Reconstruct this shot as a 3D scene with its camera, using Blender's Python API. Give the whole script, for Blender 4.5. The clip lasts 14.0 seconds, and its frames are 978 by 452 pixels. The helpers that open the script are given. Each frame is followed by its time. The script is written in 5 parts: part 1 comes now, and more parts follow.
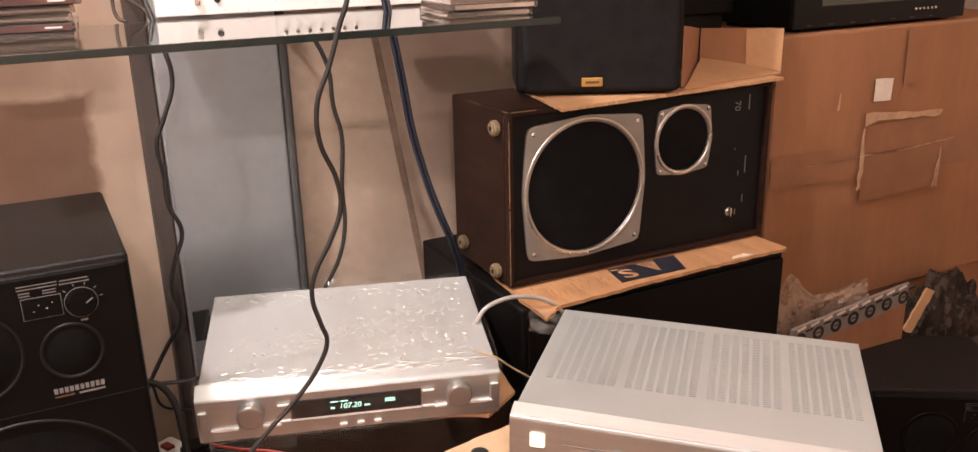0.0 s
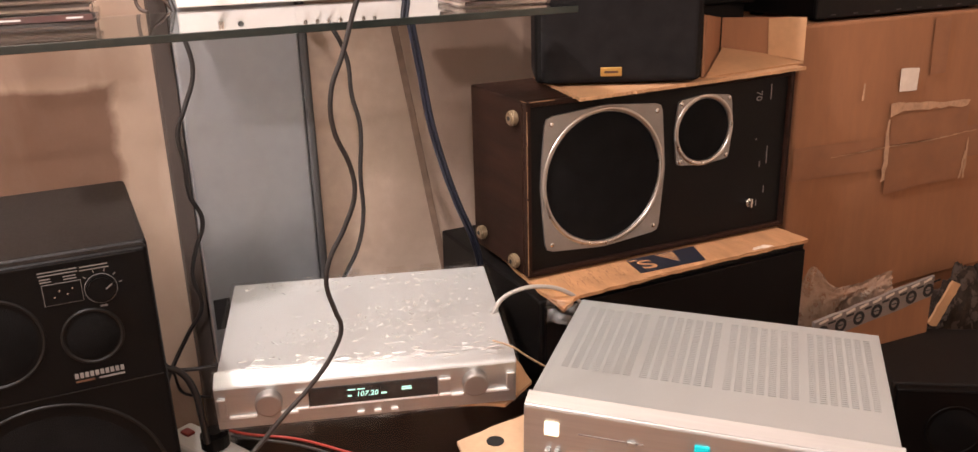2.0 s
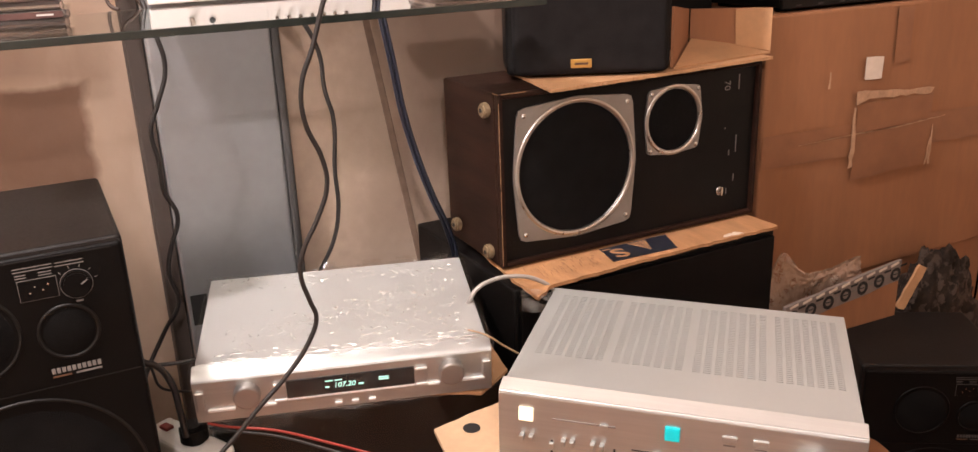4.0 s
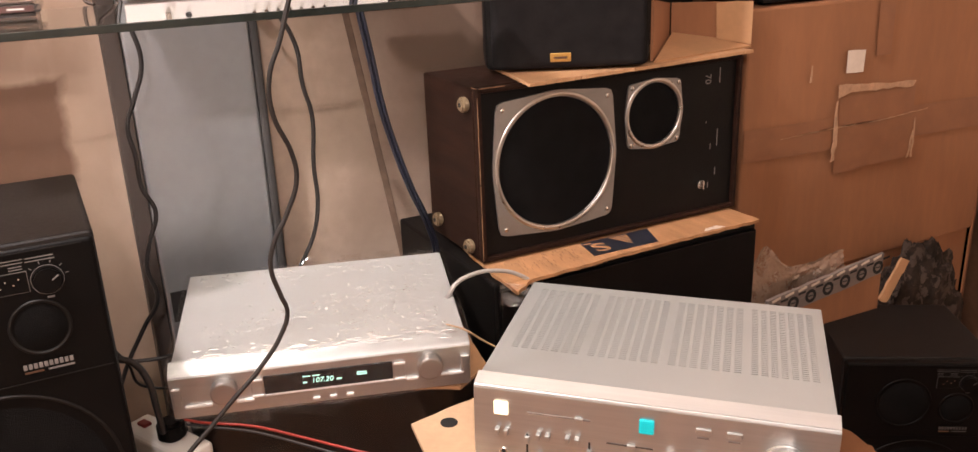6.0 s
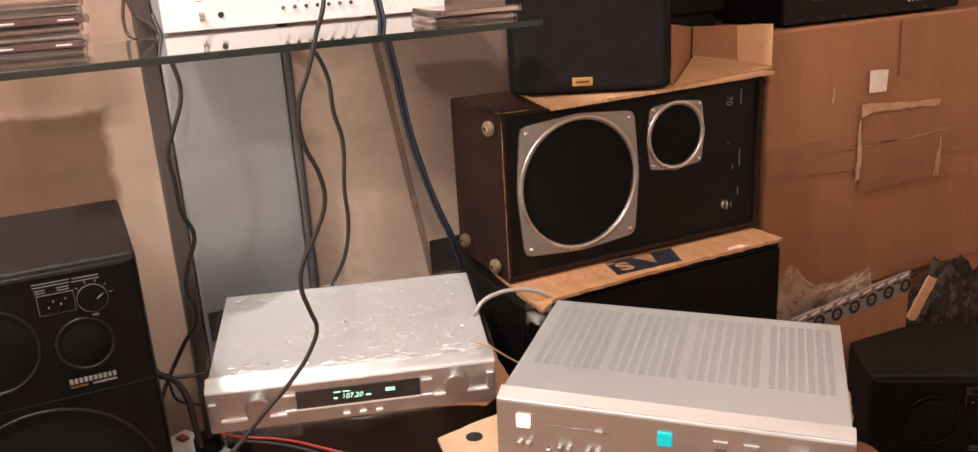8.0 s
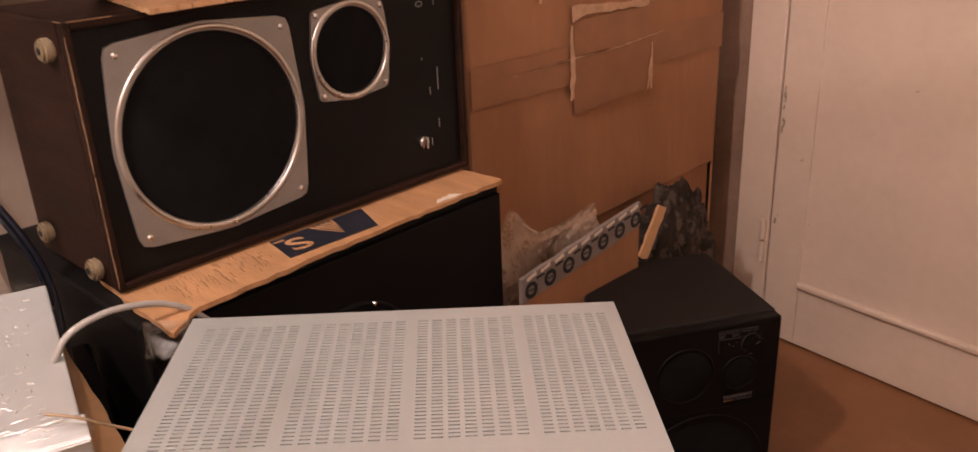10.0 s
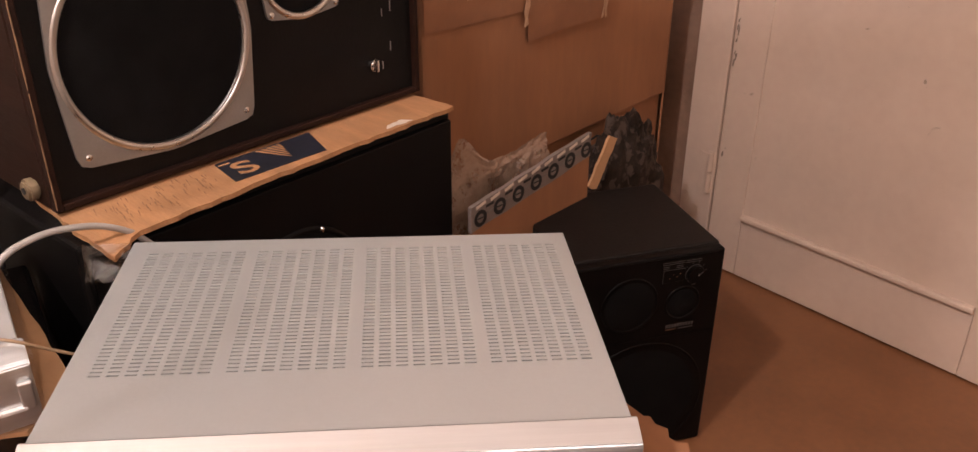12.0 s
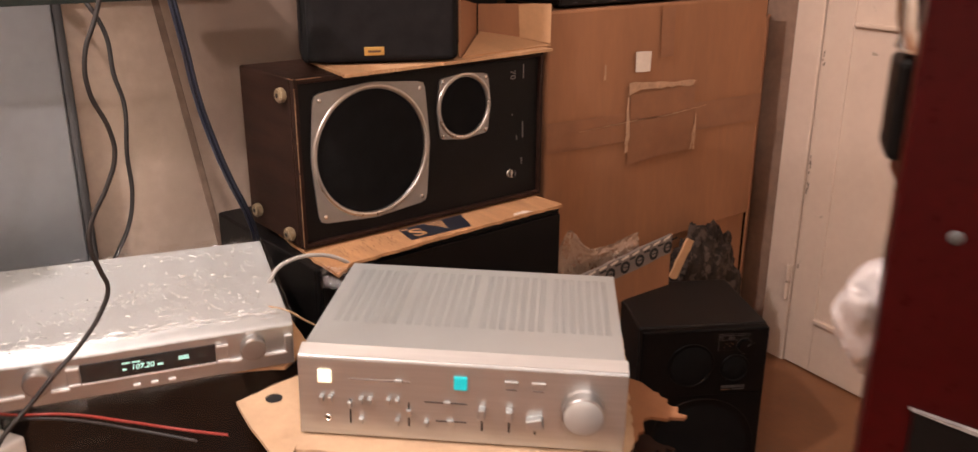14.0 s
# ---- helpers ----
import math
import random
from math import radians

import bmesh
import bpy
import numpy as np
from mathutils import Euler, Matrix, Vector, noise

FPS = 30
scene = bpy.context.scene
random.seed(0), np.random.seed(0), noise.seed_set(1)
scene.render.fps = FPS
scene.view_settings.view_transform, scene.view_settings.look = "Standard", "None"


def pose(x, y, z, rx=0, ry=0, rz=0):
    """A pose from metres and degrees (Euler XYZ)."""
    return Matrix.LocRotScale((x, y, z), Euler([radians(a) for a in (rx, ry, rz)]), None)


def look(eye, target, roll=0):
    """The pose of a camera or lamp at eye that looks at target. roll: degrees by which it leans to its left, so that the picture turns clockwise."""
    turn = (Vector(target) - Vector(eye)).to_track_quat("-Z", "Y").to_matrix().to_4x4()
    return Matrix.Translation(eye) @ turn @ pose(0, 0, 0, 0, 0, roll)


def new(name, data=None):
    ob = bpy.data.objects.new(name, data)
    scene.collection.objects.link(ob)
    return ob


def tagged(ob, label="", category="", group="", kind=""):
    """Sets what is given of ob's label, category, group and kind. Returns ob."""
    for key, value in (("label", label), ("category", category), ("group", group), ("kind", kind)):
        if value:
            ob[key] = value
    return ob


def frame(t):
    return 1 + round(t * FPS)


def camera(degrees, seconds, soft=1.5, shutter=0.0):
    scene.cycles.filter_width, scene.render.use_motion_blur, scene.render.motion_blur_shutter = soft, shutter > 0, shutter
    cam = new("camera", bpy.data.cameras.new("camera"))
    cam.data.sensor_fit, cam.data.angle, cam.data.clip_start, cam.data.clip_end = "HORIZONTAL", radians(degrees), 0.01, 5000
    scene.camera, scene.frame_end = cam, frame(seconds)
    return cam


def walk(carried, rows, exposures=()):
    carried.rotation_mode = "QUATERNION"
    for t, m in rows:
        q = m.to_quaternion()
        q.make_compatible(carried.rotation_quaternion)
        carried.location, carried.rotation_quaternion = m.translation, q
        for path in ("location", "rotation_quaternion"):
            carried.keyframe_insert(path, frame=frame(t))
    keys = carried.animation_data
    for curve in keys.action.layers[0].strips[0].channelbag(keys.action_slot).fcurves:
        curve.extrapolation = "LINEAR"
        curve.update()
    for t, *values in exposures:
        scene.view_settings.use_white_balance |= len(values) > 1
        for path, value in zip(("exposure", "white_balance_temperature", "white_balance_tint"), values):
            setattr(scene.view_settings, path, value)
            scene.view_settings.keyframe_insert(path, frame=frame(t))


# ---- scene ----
cam = camera(58.4, 14.0, soft=1.4, shutter=0.5)
PATH = [
    (0, (0.6652, 0.0181, 1.3109), (1.5276, 1.7089, 0.6808), -1.25),
    (0.5, (0.6752, 0.0085, 1.3062), (1.5128, 1.7103, 0.6723), -1.23),
    (1, (0.6784, 0.0046, 1.3050), (1.4963, 1.7153, 0.6710), -1.49),
    (1.5, (0.6749, 0.0049, 1.3064), (1.4817, 1.7198, 0.6684), -1.63),
    (2, (0.6755, 0.0107, 1.3050), (1.4841, 1.7235, 0.6619), -1.63),
    (2.5, (0.6757, 0.0043, 1.3063), (1.4880, 1.7155, 0.6618), -1.82),
    (3, (0.6726, -0.0061, 1.3061), (1.4955, 1.6978, 0.6588), -1.98),
    (5.5, (0.6900, -0.0155, 1.2985), (1.5585, 1.6615, 0.6391), -2.13),
    (6, (0.6979, -0.0217, 1.2979), (1.5569, 1.6597, 0.6364), -2.27),
    (6.5, (0.7028, -0.0352, 1.3010), (1.5552, 1.6490, 0.6411), -2.59),
    (7, (0.6906, -0.0623, 1.3046), (1.5448, 1.6260, 0.6564), -2.88),
    (7.5, (0.6948, -0.0604, 1.3051), (1.5306, 1.6435, 0.6754), -3.24),
    (8, (0.6955, -0.0674, 1.3043), (1.4921, 1.6650, 0.6990), -3.46),
    (8.5, (0.7520, 0.0143, 1.3011), (1.5655, 1.7414, 0.7061), -4.4),
    (9, (0.8901, 0.2292, 1.2158), (1.9695, 1.8087, 0.6314), -5.18),
    (9.2, (0.9402, 0.2834, 1.1803), (2.1720, 1.7380, 0.5741), -3.95),
    (11.3, (0.9965, 0.3347, 1.1573), (2.3444, 1.5248, 0.2800), -0.39),
    (11.5, (0.9870, 0.3301, 1.1627), (2.3384, 1.5037, 0.2686), 0.06),
    (12, (0.9873, 0.3288, 1.1637), (2.3442, 1.4789, 0.2499), 0.34),
    (12.5, (0.8960, 0.2286, 1.1990), (2.2164, 1.4684, 0.3508), 1.31),
    (13, (0.7482, 0.0510, 1.2585), (1.9108, 1.4898, 0.4978), 0.93),
    (13.5, (0.6766, -0.0075, 1.2896), (1.8742, 1.4594, 0.6455), -0.38),
    (13.6, (0.6738, -0.0122, 1.2861), (1.8703, 1.4521, 0.6352), -0.48),
    (14, (0.6549, -0.1039, 1.2815), (1.8541, 1.3603, 0.6352), 0.23),
]
walk(cam, [(t, look(eye, target, roll)) for t, eye, target, roll in PATH],
     exposures=((0, 0.06, 6550, 11), (8, 0.02, 6550, 11), (9, -0.2, 7250, 21), (11.3, -0.3, 6800, 18), (12.3, -0.3, 6750, 17), (13.3, -0.15, 6650, 14), (14, -0.09, 6700, 13)))

# ---- light ----
world = bpy.data.worlds.new("room_world")
world.use_nodes = True
world.node_tree.nodes["Background"].inputs[0].default_value = (0.9, 0.75, 0.6, 1)
world.node_tree.nodes["Background"].inputs[1].default_value = 0.02
LAMPS = ((0.12, 0.87, 2.62, 150.0), (0.35, -1.0, 2.15, 89.0))
for lx, ly, lz, power in LAMPS:
    bulb = bpy.data.lights.new("ceiling_bulb_light", "POINT")
    bulb.energy, bulb.color, bulb.shadow_soft_size = power, (1.0, 0.905, 0.915), 0.045
    new("ceiling_bulb_light", bulb).location = (lx, ly, lz)


# ---- materials ----
def mat(name, base, rough=0.6, metal=0.0, var=0.15, scale=6.0, bump=0.1, fine=80.0, stain=None, coat=0.0, spec=0.5, stretch=(1, 1, 1), per_object=0.0):
    """A procedural surface: base colour with coarse and fine variation, optional stains, roughness variation and fine relief."""
    m = bpy.data.materials.new(name)
    m.use_nodes = True
    nt = m.node_tree
    n, l = nt.nodes, nt.links
    b = n["Principled BSDF"]
    b.inputs["Metallic"].default_value = metal
    b.inputs["Coat Weight"].default_value = coat
    b.inputs["Specular IOR Level"].default_value = spec
    tc = n.new("ShaderNodeTexCoord")
    mp = n.new("ShaderNodeMapping")
    mp.inputs["Scale"].default_value = stretch
    l.new(tc.outputs["Object"], mp.inputs["Vector"])
    big = n.new("ShaderNodeTexNoise")
    big.inputs["Scale"].default_value, big.inputs["Detail"].default_value = scale, 6
    small = n.new("ShaderNodeTexNoise")
    small.inputs["Scale"].default_value, small.inputs["Detail"].default_value = fine, 4
    for q in (big, small):
        l.new(mp.outputs[0], q.inputs["Vector"])
    ramp = n.new("ShaderNodeValToRGB")
    ramp.color_ramp.elements[0].position, ramp.color_ramp.elements[1].position = 0.3, 0.7
    ramp.color_ramp.elements[0].color = (*[c * (1 - var) for c in base], 1)
    ramp.color_ramp.elements[1].color = (*[min(1, c * (1 + var)) for c in base], 1)
    l.new(big.outputs["Fac"], ramp.inputs[0])
    mix = n.new("ShaderNodeMixRGB")
    mix.blend_type, mix.inputs[0].default_value = "OVERLAY", min(1, var * 1.2)
    l.new(ramp.outputs[0], mix.inputs[1])
    l.new(small.outputs["Fac"], mix.inputs[2])
    last = mix.outputs[0]
    if stain:
        colour, size, low, high = stain
        st = n.new("ShaderNodeTexNoise")
        st.inputs["Scale"].default_value, st.inputs["Detail"].default_value, st.inputs["Distortion"].default_value = size, 5, 0.6
        l.new(tc.outputs["Object"], st.inputs["Vector"])
        sr = n.new("ShaderNodeMapRange")
        sr.inputs[1].default_value, sr.inputs[2].default_value = low, high
        l.new(st.outputs["Fac"], sr.inputs[0])
        sm = n.new("ShaderNodeMixRGB")
        sm.inputs[2].default_value = (*colour, 1)
        l.new(sr.outputs[0], sm.inputs[0])
        l.new(last, sm.inputs[1])
        last = sm.outputs[0]
    l.new(last, b.inputs["Base Color"])
    rr = n.new("ShaderNodeMapRange")
    rr.inputs[3].default_value, rr.inputs[4].default_value = max(0.02, rough - 0.08), min(1, rough + 0.08)
    l.new(small.outputs["Fac"], rr.inputs[0])
    l.new(rr.outputs[0], b.inputs["Roughness"])
    if bump:
        bp = n.new("ShaderNodeBump")
        bp.inputs["Strength"].default_value, bp.inputs["Distance"].default_value = bump, 0.002
        l.new(small.outputs["Fac"], bp.inputs["Height"])
        l.new(bp.outputs[0], b.inputs["Normal"])
    return m


def glow(name, colour, strength):
    m = bpy.data.materials.new(name)
    m.use_nodes = True
    b = m.node_tree.nodes["Principled BSDF"]
    b.inputs["Base Color"].default_value = (*[c * 0.6 for c in colour], 1)
    b.inputs["Emission Color"].default_value = (*colour, 1)
    b.inputs["Emission Strength"].default_value = strength
    b.inputs["Roughness"].default_value = 0.3
    return m


def film_wrap(name, tint=(1, 1, 1), crinkle=0.5, size=30.0, gloss=0.12, rough=0.07):
    """Clear plastic film: see-through, with sharp glints from its creases."""
    m = bpy.data.materials.new(name)
    m.use_nodes = True
    nt = m.node_tree
    n, l = nt.nodes, nt.links
    n.remove(n["Principled BSDF"])
    out = n["Material Output"]
    tr, gl, mx = n.new("ShaderNodeBsdfTransparent"), n.new("ShaderNodeBsdfGlossy"), n.new("ShaderNodeMixShader")
    tr.inputs[0].default_value = (*tint, 1)
    gl.inputs["Roughness"].default_value = rough
    tc = n.new("ShaderNodeTexCoord")
    vo, no = n.new("ShaderNodeTexVoronoi"), n.new("ShaderNodeTexNoise")
    vo.feature, vo.inputs["Scale"].default_value = "F1", size
    no.inputs["Scale"].default_value, no.inputs["Detail"].default_value, no.inputs["Distortion"].default_value = size * 0.7, 5, 1.5
    l.new(tc.outputs["Object"], vo.inputs["Vector"])
    l.new(tc.outputs["Object"], no.inputs["Vector"])
    ad = n.new("ShaderNodeMath")
    ad.operation = "ADD"
    l.new(vo.outputs["Distance"], ad.inputs[0])
    l.new(no.outputs["Fac"], ad.inputs[1])
    bp = n.new("ShaderNodeBump")
    bp.inputs["Strength"].default_value, bp.inputs["Distance"].default_value = crinkle, 0.02
    l.new(ad.outputs[0], bp.inputs["Height"])
    l.new(bp.outputs[0], gl.inputs["Normal"])
    mx.inputs[0].default_value = gloss
    l.new(tr.outputs[0], mx.inputs[1])
    l.new(gl.outputs[0], mx.inputs[2])
    l.new(mx.outputs[0], out.inputs["Surface"])
    return m


M_WALL = mat("old_plaster", (0.46, 0.345, 0.26), 0.85, var=0.16, scale=4, bump=0.4, fine=40, stain=((0.33, 0.225, 0.15), 4.0, 0.54, 0.72))


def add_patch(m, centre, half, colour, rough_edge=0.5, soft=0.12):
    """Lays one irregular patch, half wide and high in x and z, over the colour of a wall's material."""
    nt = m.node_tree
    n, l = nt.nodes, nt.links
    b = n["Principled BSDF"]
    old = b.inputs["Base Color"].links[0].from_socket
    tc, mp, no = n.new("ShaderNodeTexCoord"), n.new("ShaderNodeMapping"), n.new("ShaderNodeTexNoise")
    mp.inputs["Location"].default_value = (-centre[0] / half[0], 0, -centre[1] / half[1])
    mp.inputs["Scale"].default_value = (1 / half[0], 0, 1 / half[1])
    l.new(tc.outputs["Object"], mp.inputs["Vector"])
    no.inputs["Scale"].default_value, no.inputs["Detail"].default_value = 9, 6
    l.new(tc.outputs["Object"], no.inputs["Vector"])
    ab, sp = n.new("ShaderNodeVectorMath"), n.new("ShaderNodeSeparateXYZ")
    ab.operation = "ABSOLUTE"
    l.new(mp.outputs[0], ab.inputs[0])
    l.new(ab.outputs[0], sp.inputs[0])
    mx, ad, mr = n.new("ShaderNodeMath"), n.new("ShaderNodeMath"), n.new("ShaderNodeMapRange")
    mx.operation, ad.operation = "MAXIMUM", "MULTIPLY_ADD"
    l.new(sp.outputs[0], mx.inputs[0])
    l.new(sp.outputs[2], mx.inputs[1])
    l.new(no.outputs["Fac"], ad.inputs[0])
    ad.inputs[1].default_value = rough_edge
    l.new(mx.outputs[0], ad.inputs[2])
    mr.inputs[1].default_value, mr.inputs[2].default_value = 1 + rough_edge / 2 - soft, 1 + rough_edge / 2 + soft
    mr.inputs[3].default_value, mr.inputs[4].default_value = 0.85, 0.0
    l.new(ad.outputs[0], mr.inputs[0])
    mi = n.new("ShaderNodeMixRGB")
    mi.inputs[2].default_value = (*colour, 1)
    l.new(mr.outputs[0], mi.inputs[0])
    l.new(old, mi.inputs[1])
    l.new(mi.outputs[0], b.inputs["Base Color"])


def add_smears(m, colour, amount, low, high):
    """Trowel marks: long slanting smears of another plaster over a wall's colour."""
    nt = m.node_tree
    n, l = nt.nodes, nt.links
    b = n["Principled BSDF"]
    old = b.inputs["Base Color"].links[0].from_socket
    tc, mp, no, mr, mi = (n.new(k) for k in ("ShaderNodeTexCoord", "ShaderNodeMapping", "ShaderNodeTexNoise", "ShaderNodeMapRange", "ShaderNodeMixRGB"))
    mp.inputs["Rotation"].default_value = (0, radians(24), 0)
    mp.inputs["Scale"].default_value = (7.0, 1.0, 2.2)
    no.inputs["Scale"].default_value, no.inputs["Detail"].default_value, no.inputs["Distortion"].default_value = 1.6, 8, 0.35
    mr.inputs[1].default_value, mr.inputs[2].default_value, mr.inputs[4].default_value = low, high, amount
    mi.inputs[2].default_value = (*colour, 1)
    l.new(tc.outputs["Object"], mp.inputs["Vector"])
    l.new(mp.outputs[0], no.inputs["Vector"])
    l.new(no.outputs["Fac"], mr.inputs[0])
    l.new(mr.outputs[0], mi.inputs[0])
    l.new(old, mi.inputs[1])
    l.new(mi.outputs[0], b.inputs["Base Color"])


# Broad brown plaster, darkened further to offset strong lamp light on this side
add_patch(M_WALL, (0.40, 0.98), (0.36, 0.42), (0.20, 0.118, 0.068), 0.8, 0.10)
# Tones down the pale plaster by the panel, over-lit by the near lamp
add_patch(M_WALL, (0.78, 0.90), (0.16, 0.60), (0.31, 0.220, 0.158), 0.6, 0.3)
add_smears(M_WALL, (0.43, 0.325, 0.24), 0.5, 0.50, 0.62)
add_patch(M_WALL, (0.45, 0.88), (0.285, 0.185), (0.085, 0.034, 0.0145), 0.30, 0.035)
# Shadow left of the lying loudspeaker, painted as a soft brown patch
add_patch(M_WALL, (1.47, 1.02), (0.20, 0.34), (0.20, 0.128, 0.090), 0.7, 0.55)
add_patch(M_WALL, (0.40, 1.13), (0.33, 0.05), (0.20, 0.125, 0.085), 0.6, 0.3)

M_WALLBR = mat("brown_plaster", (0.25, 0.155, 0.105), 0.85, var=0.2, scale=6, bump=0.3, fine=50)
M_WALL2 = mat("cream_plaster", (0.58, 0.49, 0.40), 0.8, var=0.06, scale=3, bump=0.2, fine=60)
M_CEIL = mat("ceiling_paint", (0.7, 0.66, 0.6), 0.9, var=0.05, scale=3, bump=0.1)
M_FLOOR = mat("brown_linoleum", (0.21, 0.088, 0.037), 0.45, var=0.14, scale=5, bump=0.05, fine=60)
M_DOOR = mat("cream_gloss_paint", (0.62, 0.495, 0.395), 0.45, var=0.05, scale=5, bump=0.12, fine=40, stain=((0.34, 0.27, 0.2), 26, 0.72, 0.76))
M_CARD = mat("corrugated_cardboard", (0.288, 0.126, 0.056), 0.8, var=0.12, scale=5, bump=0.15, fine=70, stretch=(1, 1, 0.25))
M_CARD2 = mat("light_cardboard", (0.46, 0.255, 0.125), 0.8, var=0.10, scale=8, bump=0.2, fine=90)
M_CARD3 = mat("orange_grained_cardboard", (0.40, 0.20, 0.088), 0.8, var=0.16, scale=9, bump=0.25, fine=90, stretch=(5, 1, 1))
M_CARDP = mat("pale_buff_cardboard", (0.50, 0.335, 0.205), 0.8, var=0.10, scale=8, bump=0.2, fine=90)
M_TAPE = mat("brown_packing_tape", (0.24, 0.101, 0.044), 0.55, var=0.12, scale=12, bump=0.2, fine=50)
M_TORN = mat("torn_paper", (0.43, 0.255, 0.15), 0.85, var=0.2, scale=30, bump=0.4, fine=120)
M_PAPER = mat("white_paper_label", (0.68, 0.58, 0.48), 0.7, var=0.08, scale=20, bump=0.1)
M_BLACK = mat("black_vinyl", (0.005, 0.0042, 0.0038), 0.5, spec=0.15, var=0.2, scale=10, bump=0.25, fine=300)
M_BLACK2 = mat("black_plastic", (0.0042, 0.0036, 0.0033), 0.42, spec=0.09, var=0.2, scale=12, bump=0.12, fine=400)
M_GREY = mat("grey_black_veneer", (0.0095, 0.0076, 0.0066), 0.52, spec=0.18, var=0.2, scale=9, bump=0.2, fine=250)
M_CLOTH = mat("black_speaker_cloth", (0.0055, 0.005, 0.0048), 0.95, var=0.3, scale=30, bump=0.6, fine=700, spec=0.1)
M_CLOTHG = mat("dark_grey_speaker_cloth", (0.013, 0.0115, 0.0115), 0.95, var=0.25, scale=30, bump=0.6, fine=700, spec=0.1)
M_DWOOD = mat("dark_brown_veneer", (0.019, 0.0080, 0.0050), 0.55, spec=0.12, var=0.35, scale=6, bump=0.15, fine=60, stretch=(1, 1, 8))
M_WORN = mat("bare_worn_wood", (0.21, 0.115, 0.055), 0.7, var=0.4, scale=60, bump=0.3, fine=200)
M_ALU = mat("brushed_aluminium", (0.50, 0.515, 0.505), 0.34, 0.85, var=0.06, scale=8, bump=0.08, fine=120, stretch=(1, 30, 30))
M_ALUC = mat("cast_aluminium_ring", (0.30, 0.277, 0.25), 0.42, 0.6, var=0.08, scale=20, bump=0.15, fine=260)
M_KNOB = mat("spun_aluminium_knob", (0.40, 0.38, 0.36), 0.36, 0.85, var=0.03, scale=20, bump=0.0, fine=200)
M_SILVER = mat("silver_paint", (0.51, 0.53, 0.51), 0.4, 0.5, var=0.04, scale=5, bump=0.05, fine=300)
M_SILVER2 = mat("silver_lacquer_case", (0.47, 0.47, 0.447), 0.4, 0.3, var=0.04, scale=5, bump=0.04, fine=300)
M_SILVERB = mat("bright_satin_aluminium", (0.86, 0.83, 0.79), 0.3, 0.25, var=0.03, scale=8, bump=0.04, fine=200)
M_LIP = mat("lip_highlight_aluminium", (0.60, 0.595, 0.57), 0.38, 0.55, var=0.05, scale=8, bump=0.05, fine=120, stretch=(1, 30, 30))
M_CHROME = mat("bright_metal", (0.75, 0.72, 0.68), 0.2, 1.0, var=0.05, scale=30, bump=0.05)
M_BEAD = mat("dulled_rolled_rim", (0.56, 0.53, 0.49), 0.3, 1.0, var=0.08, scale=30, bump=0.05)
M_BRASS = mat("gold_badge", (0.72, 0.46, 0.14), 0.3, 0.9, var=0.1, scale=60, bump=0.1)
M_DARK = mat("dark_slot", (0.01, 0.009, 0.008), 0.7, var=0.2, bump=0.0)
M_SHEET = mat("blue_grey_steel_sheet", (0.305, 0.315, 0.32), 0.34, 0.55, var=0.06, scale=4, bump=0.08, fine=50)
M_SHEETD = mat("dark_steel_edge", (0.055, 0.053, 0.050), 0.6, 0.1, var=0.1)
M_SHEETIN = mat("dull_steel_inside", (0.20, 0.18, 0.165), 0.6, 0.2, var=0.4, scale=14, bump=0.1)
M_CABLE = mat("black_rubber_cable", (0.014, 0.012, 0.011), 0.45, var=0.2, bump=0.05)
M_CABLEB = mat("dark_blue_cable", (0.009, 0.011, 0.020), 0.4, var=0.2, bump=0.05)
M_CABLEW = mat("white_pvc_cable", (0.34, 0.315, 0.285), 0.4, var=0.1, bump=0.05)
M_CABLER = mat("red_wire", (0.24, 0.020, 0.011), 0.4, var=0.1, bump=0.05)
M_CABLEBR = mat("tan_wire", (0.36, 0.24, 0.14), 0.5, var=0.1, bump=0.05)
M_CABLEBN = mat("brown_rubber_cord", (0.045, 0.028, 0.02), 0.5, var=0.2, bump=0.05)
M_WHITE = mat("white_plastic", (0.72, 0.68, 0.62), 0.4, var=0.05, bump=0.05)
M_MARK = mat("white_print", (0.62, 0.60, 0.56), 0.6, var=0.05, bump=0.0)
M_MARKS = mat("faded_white_print", (0.165, 0.152, 0.14), 0.6, var=0.15, scale=80, bump=0.0)
# Print darkened for the weakly lit floor monitor; also used for faint receiver captions
M_INK = mat("dull_grey_print", (0.050, 0.044, 0.040), 0.7, var=0.3, scale=80, bump=0.0)
M_RING = mat("satin_black_ring", (0.0085, 0.0078, 0.007), 0.4, spec=0.22, var=0.1, bump=0.05)
M_EDGE = mat("dark_green_glass_edge", (0.018, 0.024, 0.021), 0.2, var=0.2, scale=12, bump=0.05)
M_PANELSHADE = mat("panel_shadow_brown", (0.046, 0.033, 0.026), 0.8, var=0.15, scale=6, bump=0.2)
M_GWIN = mat("dark_green_window", (0.045, 0.048, 0.036), 0.15, var=0.1)
M_MARKD = mat("dark_print", (0.10, 0.045, 0.02), 0.8, var=0.3, scale=60, bump=0.0)
M_PRINT = mat("faded_brown_print", (0.235, 0.115, 0.052), 0.8, var=0.3, scale=80, bump=0.0)
M_NAVY = mat("navy_printed_tape", (0.019, 0.021, 0.030), 0.35, var=0.2, scale=20, bump=0.1)
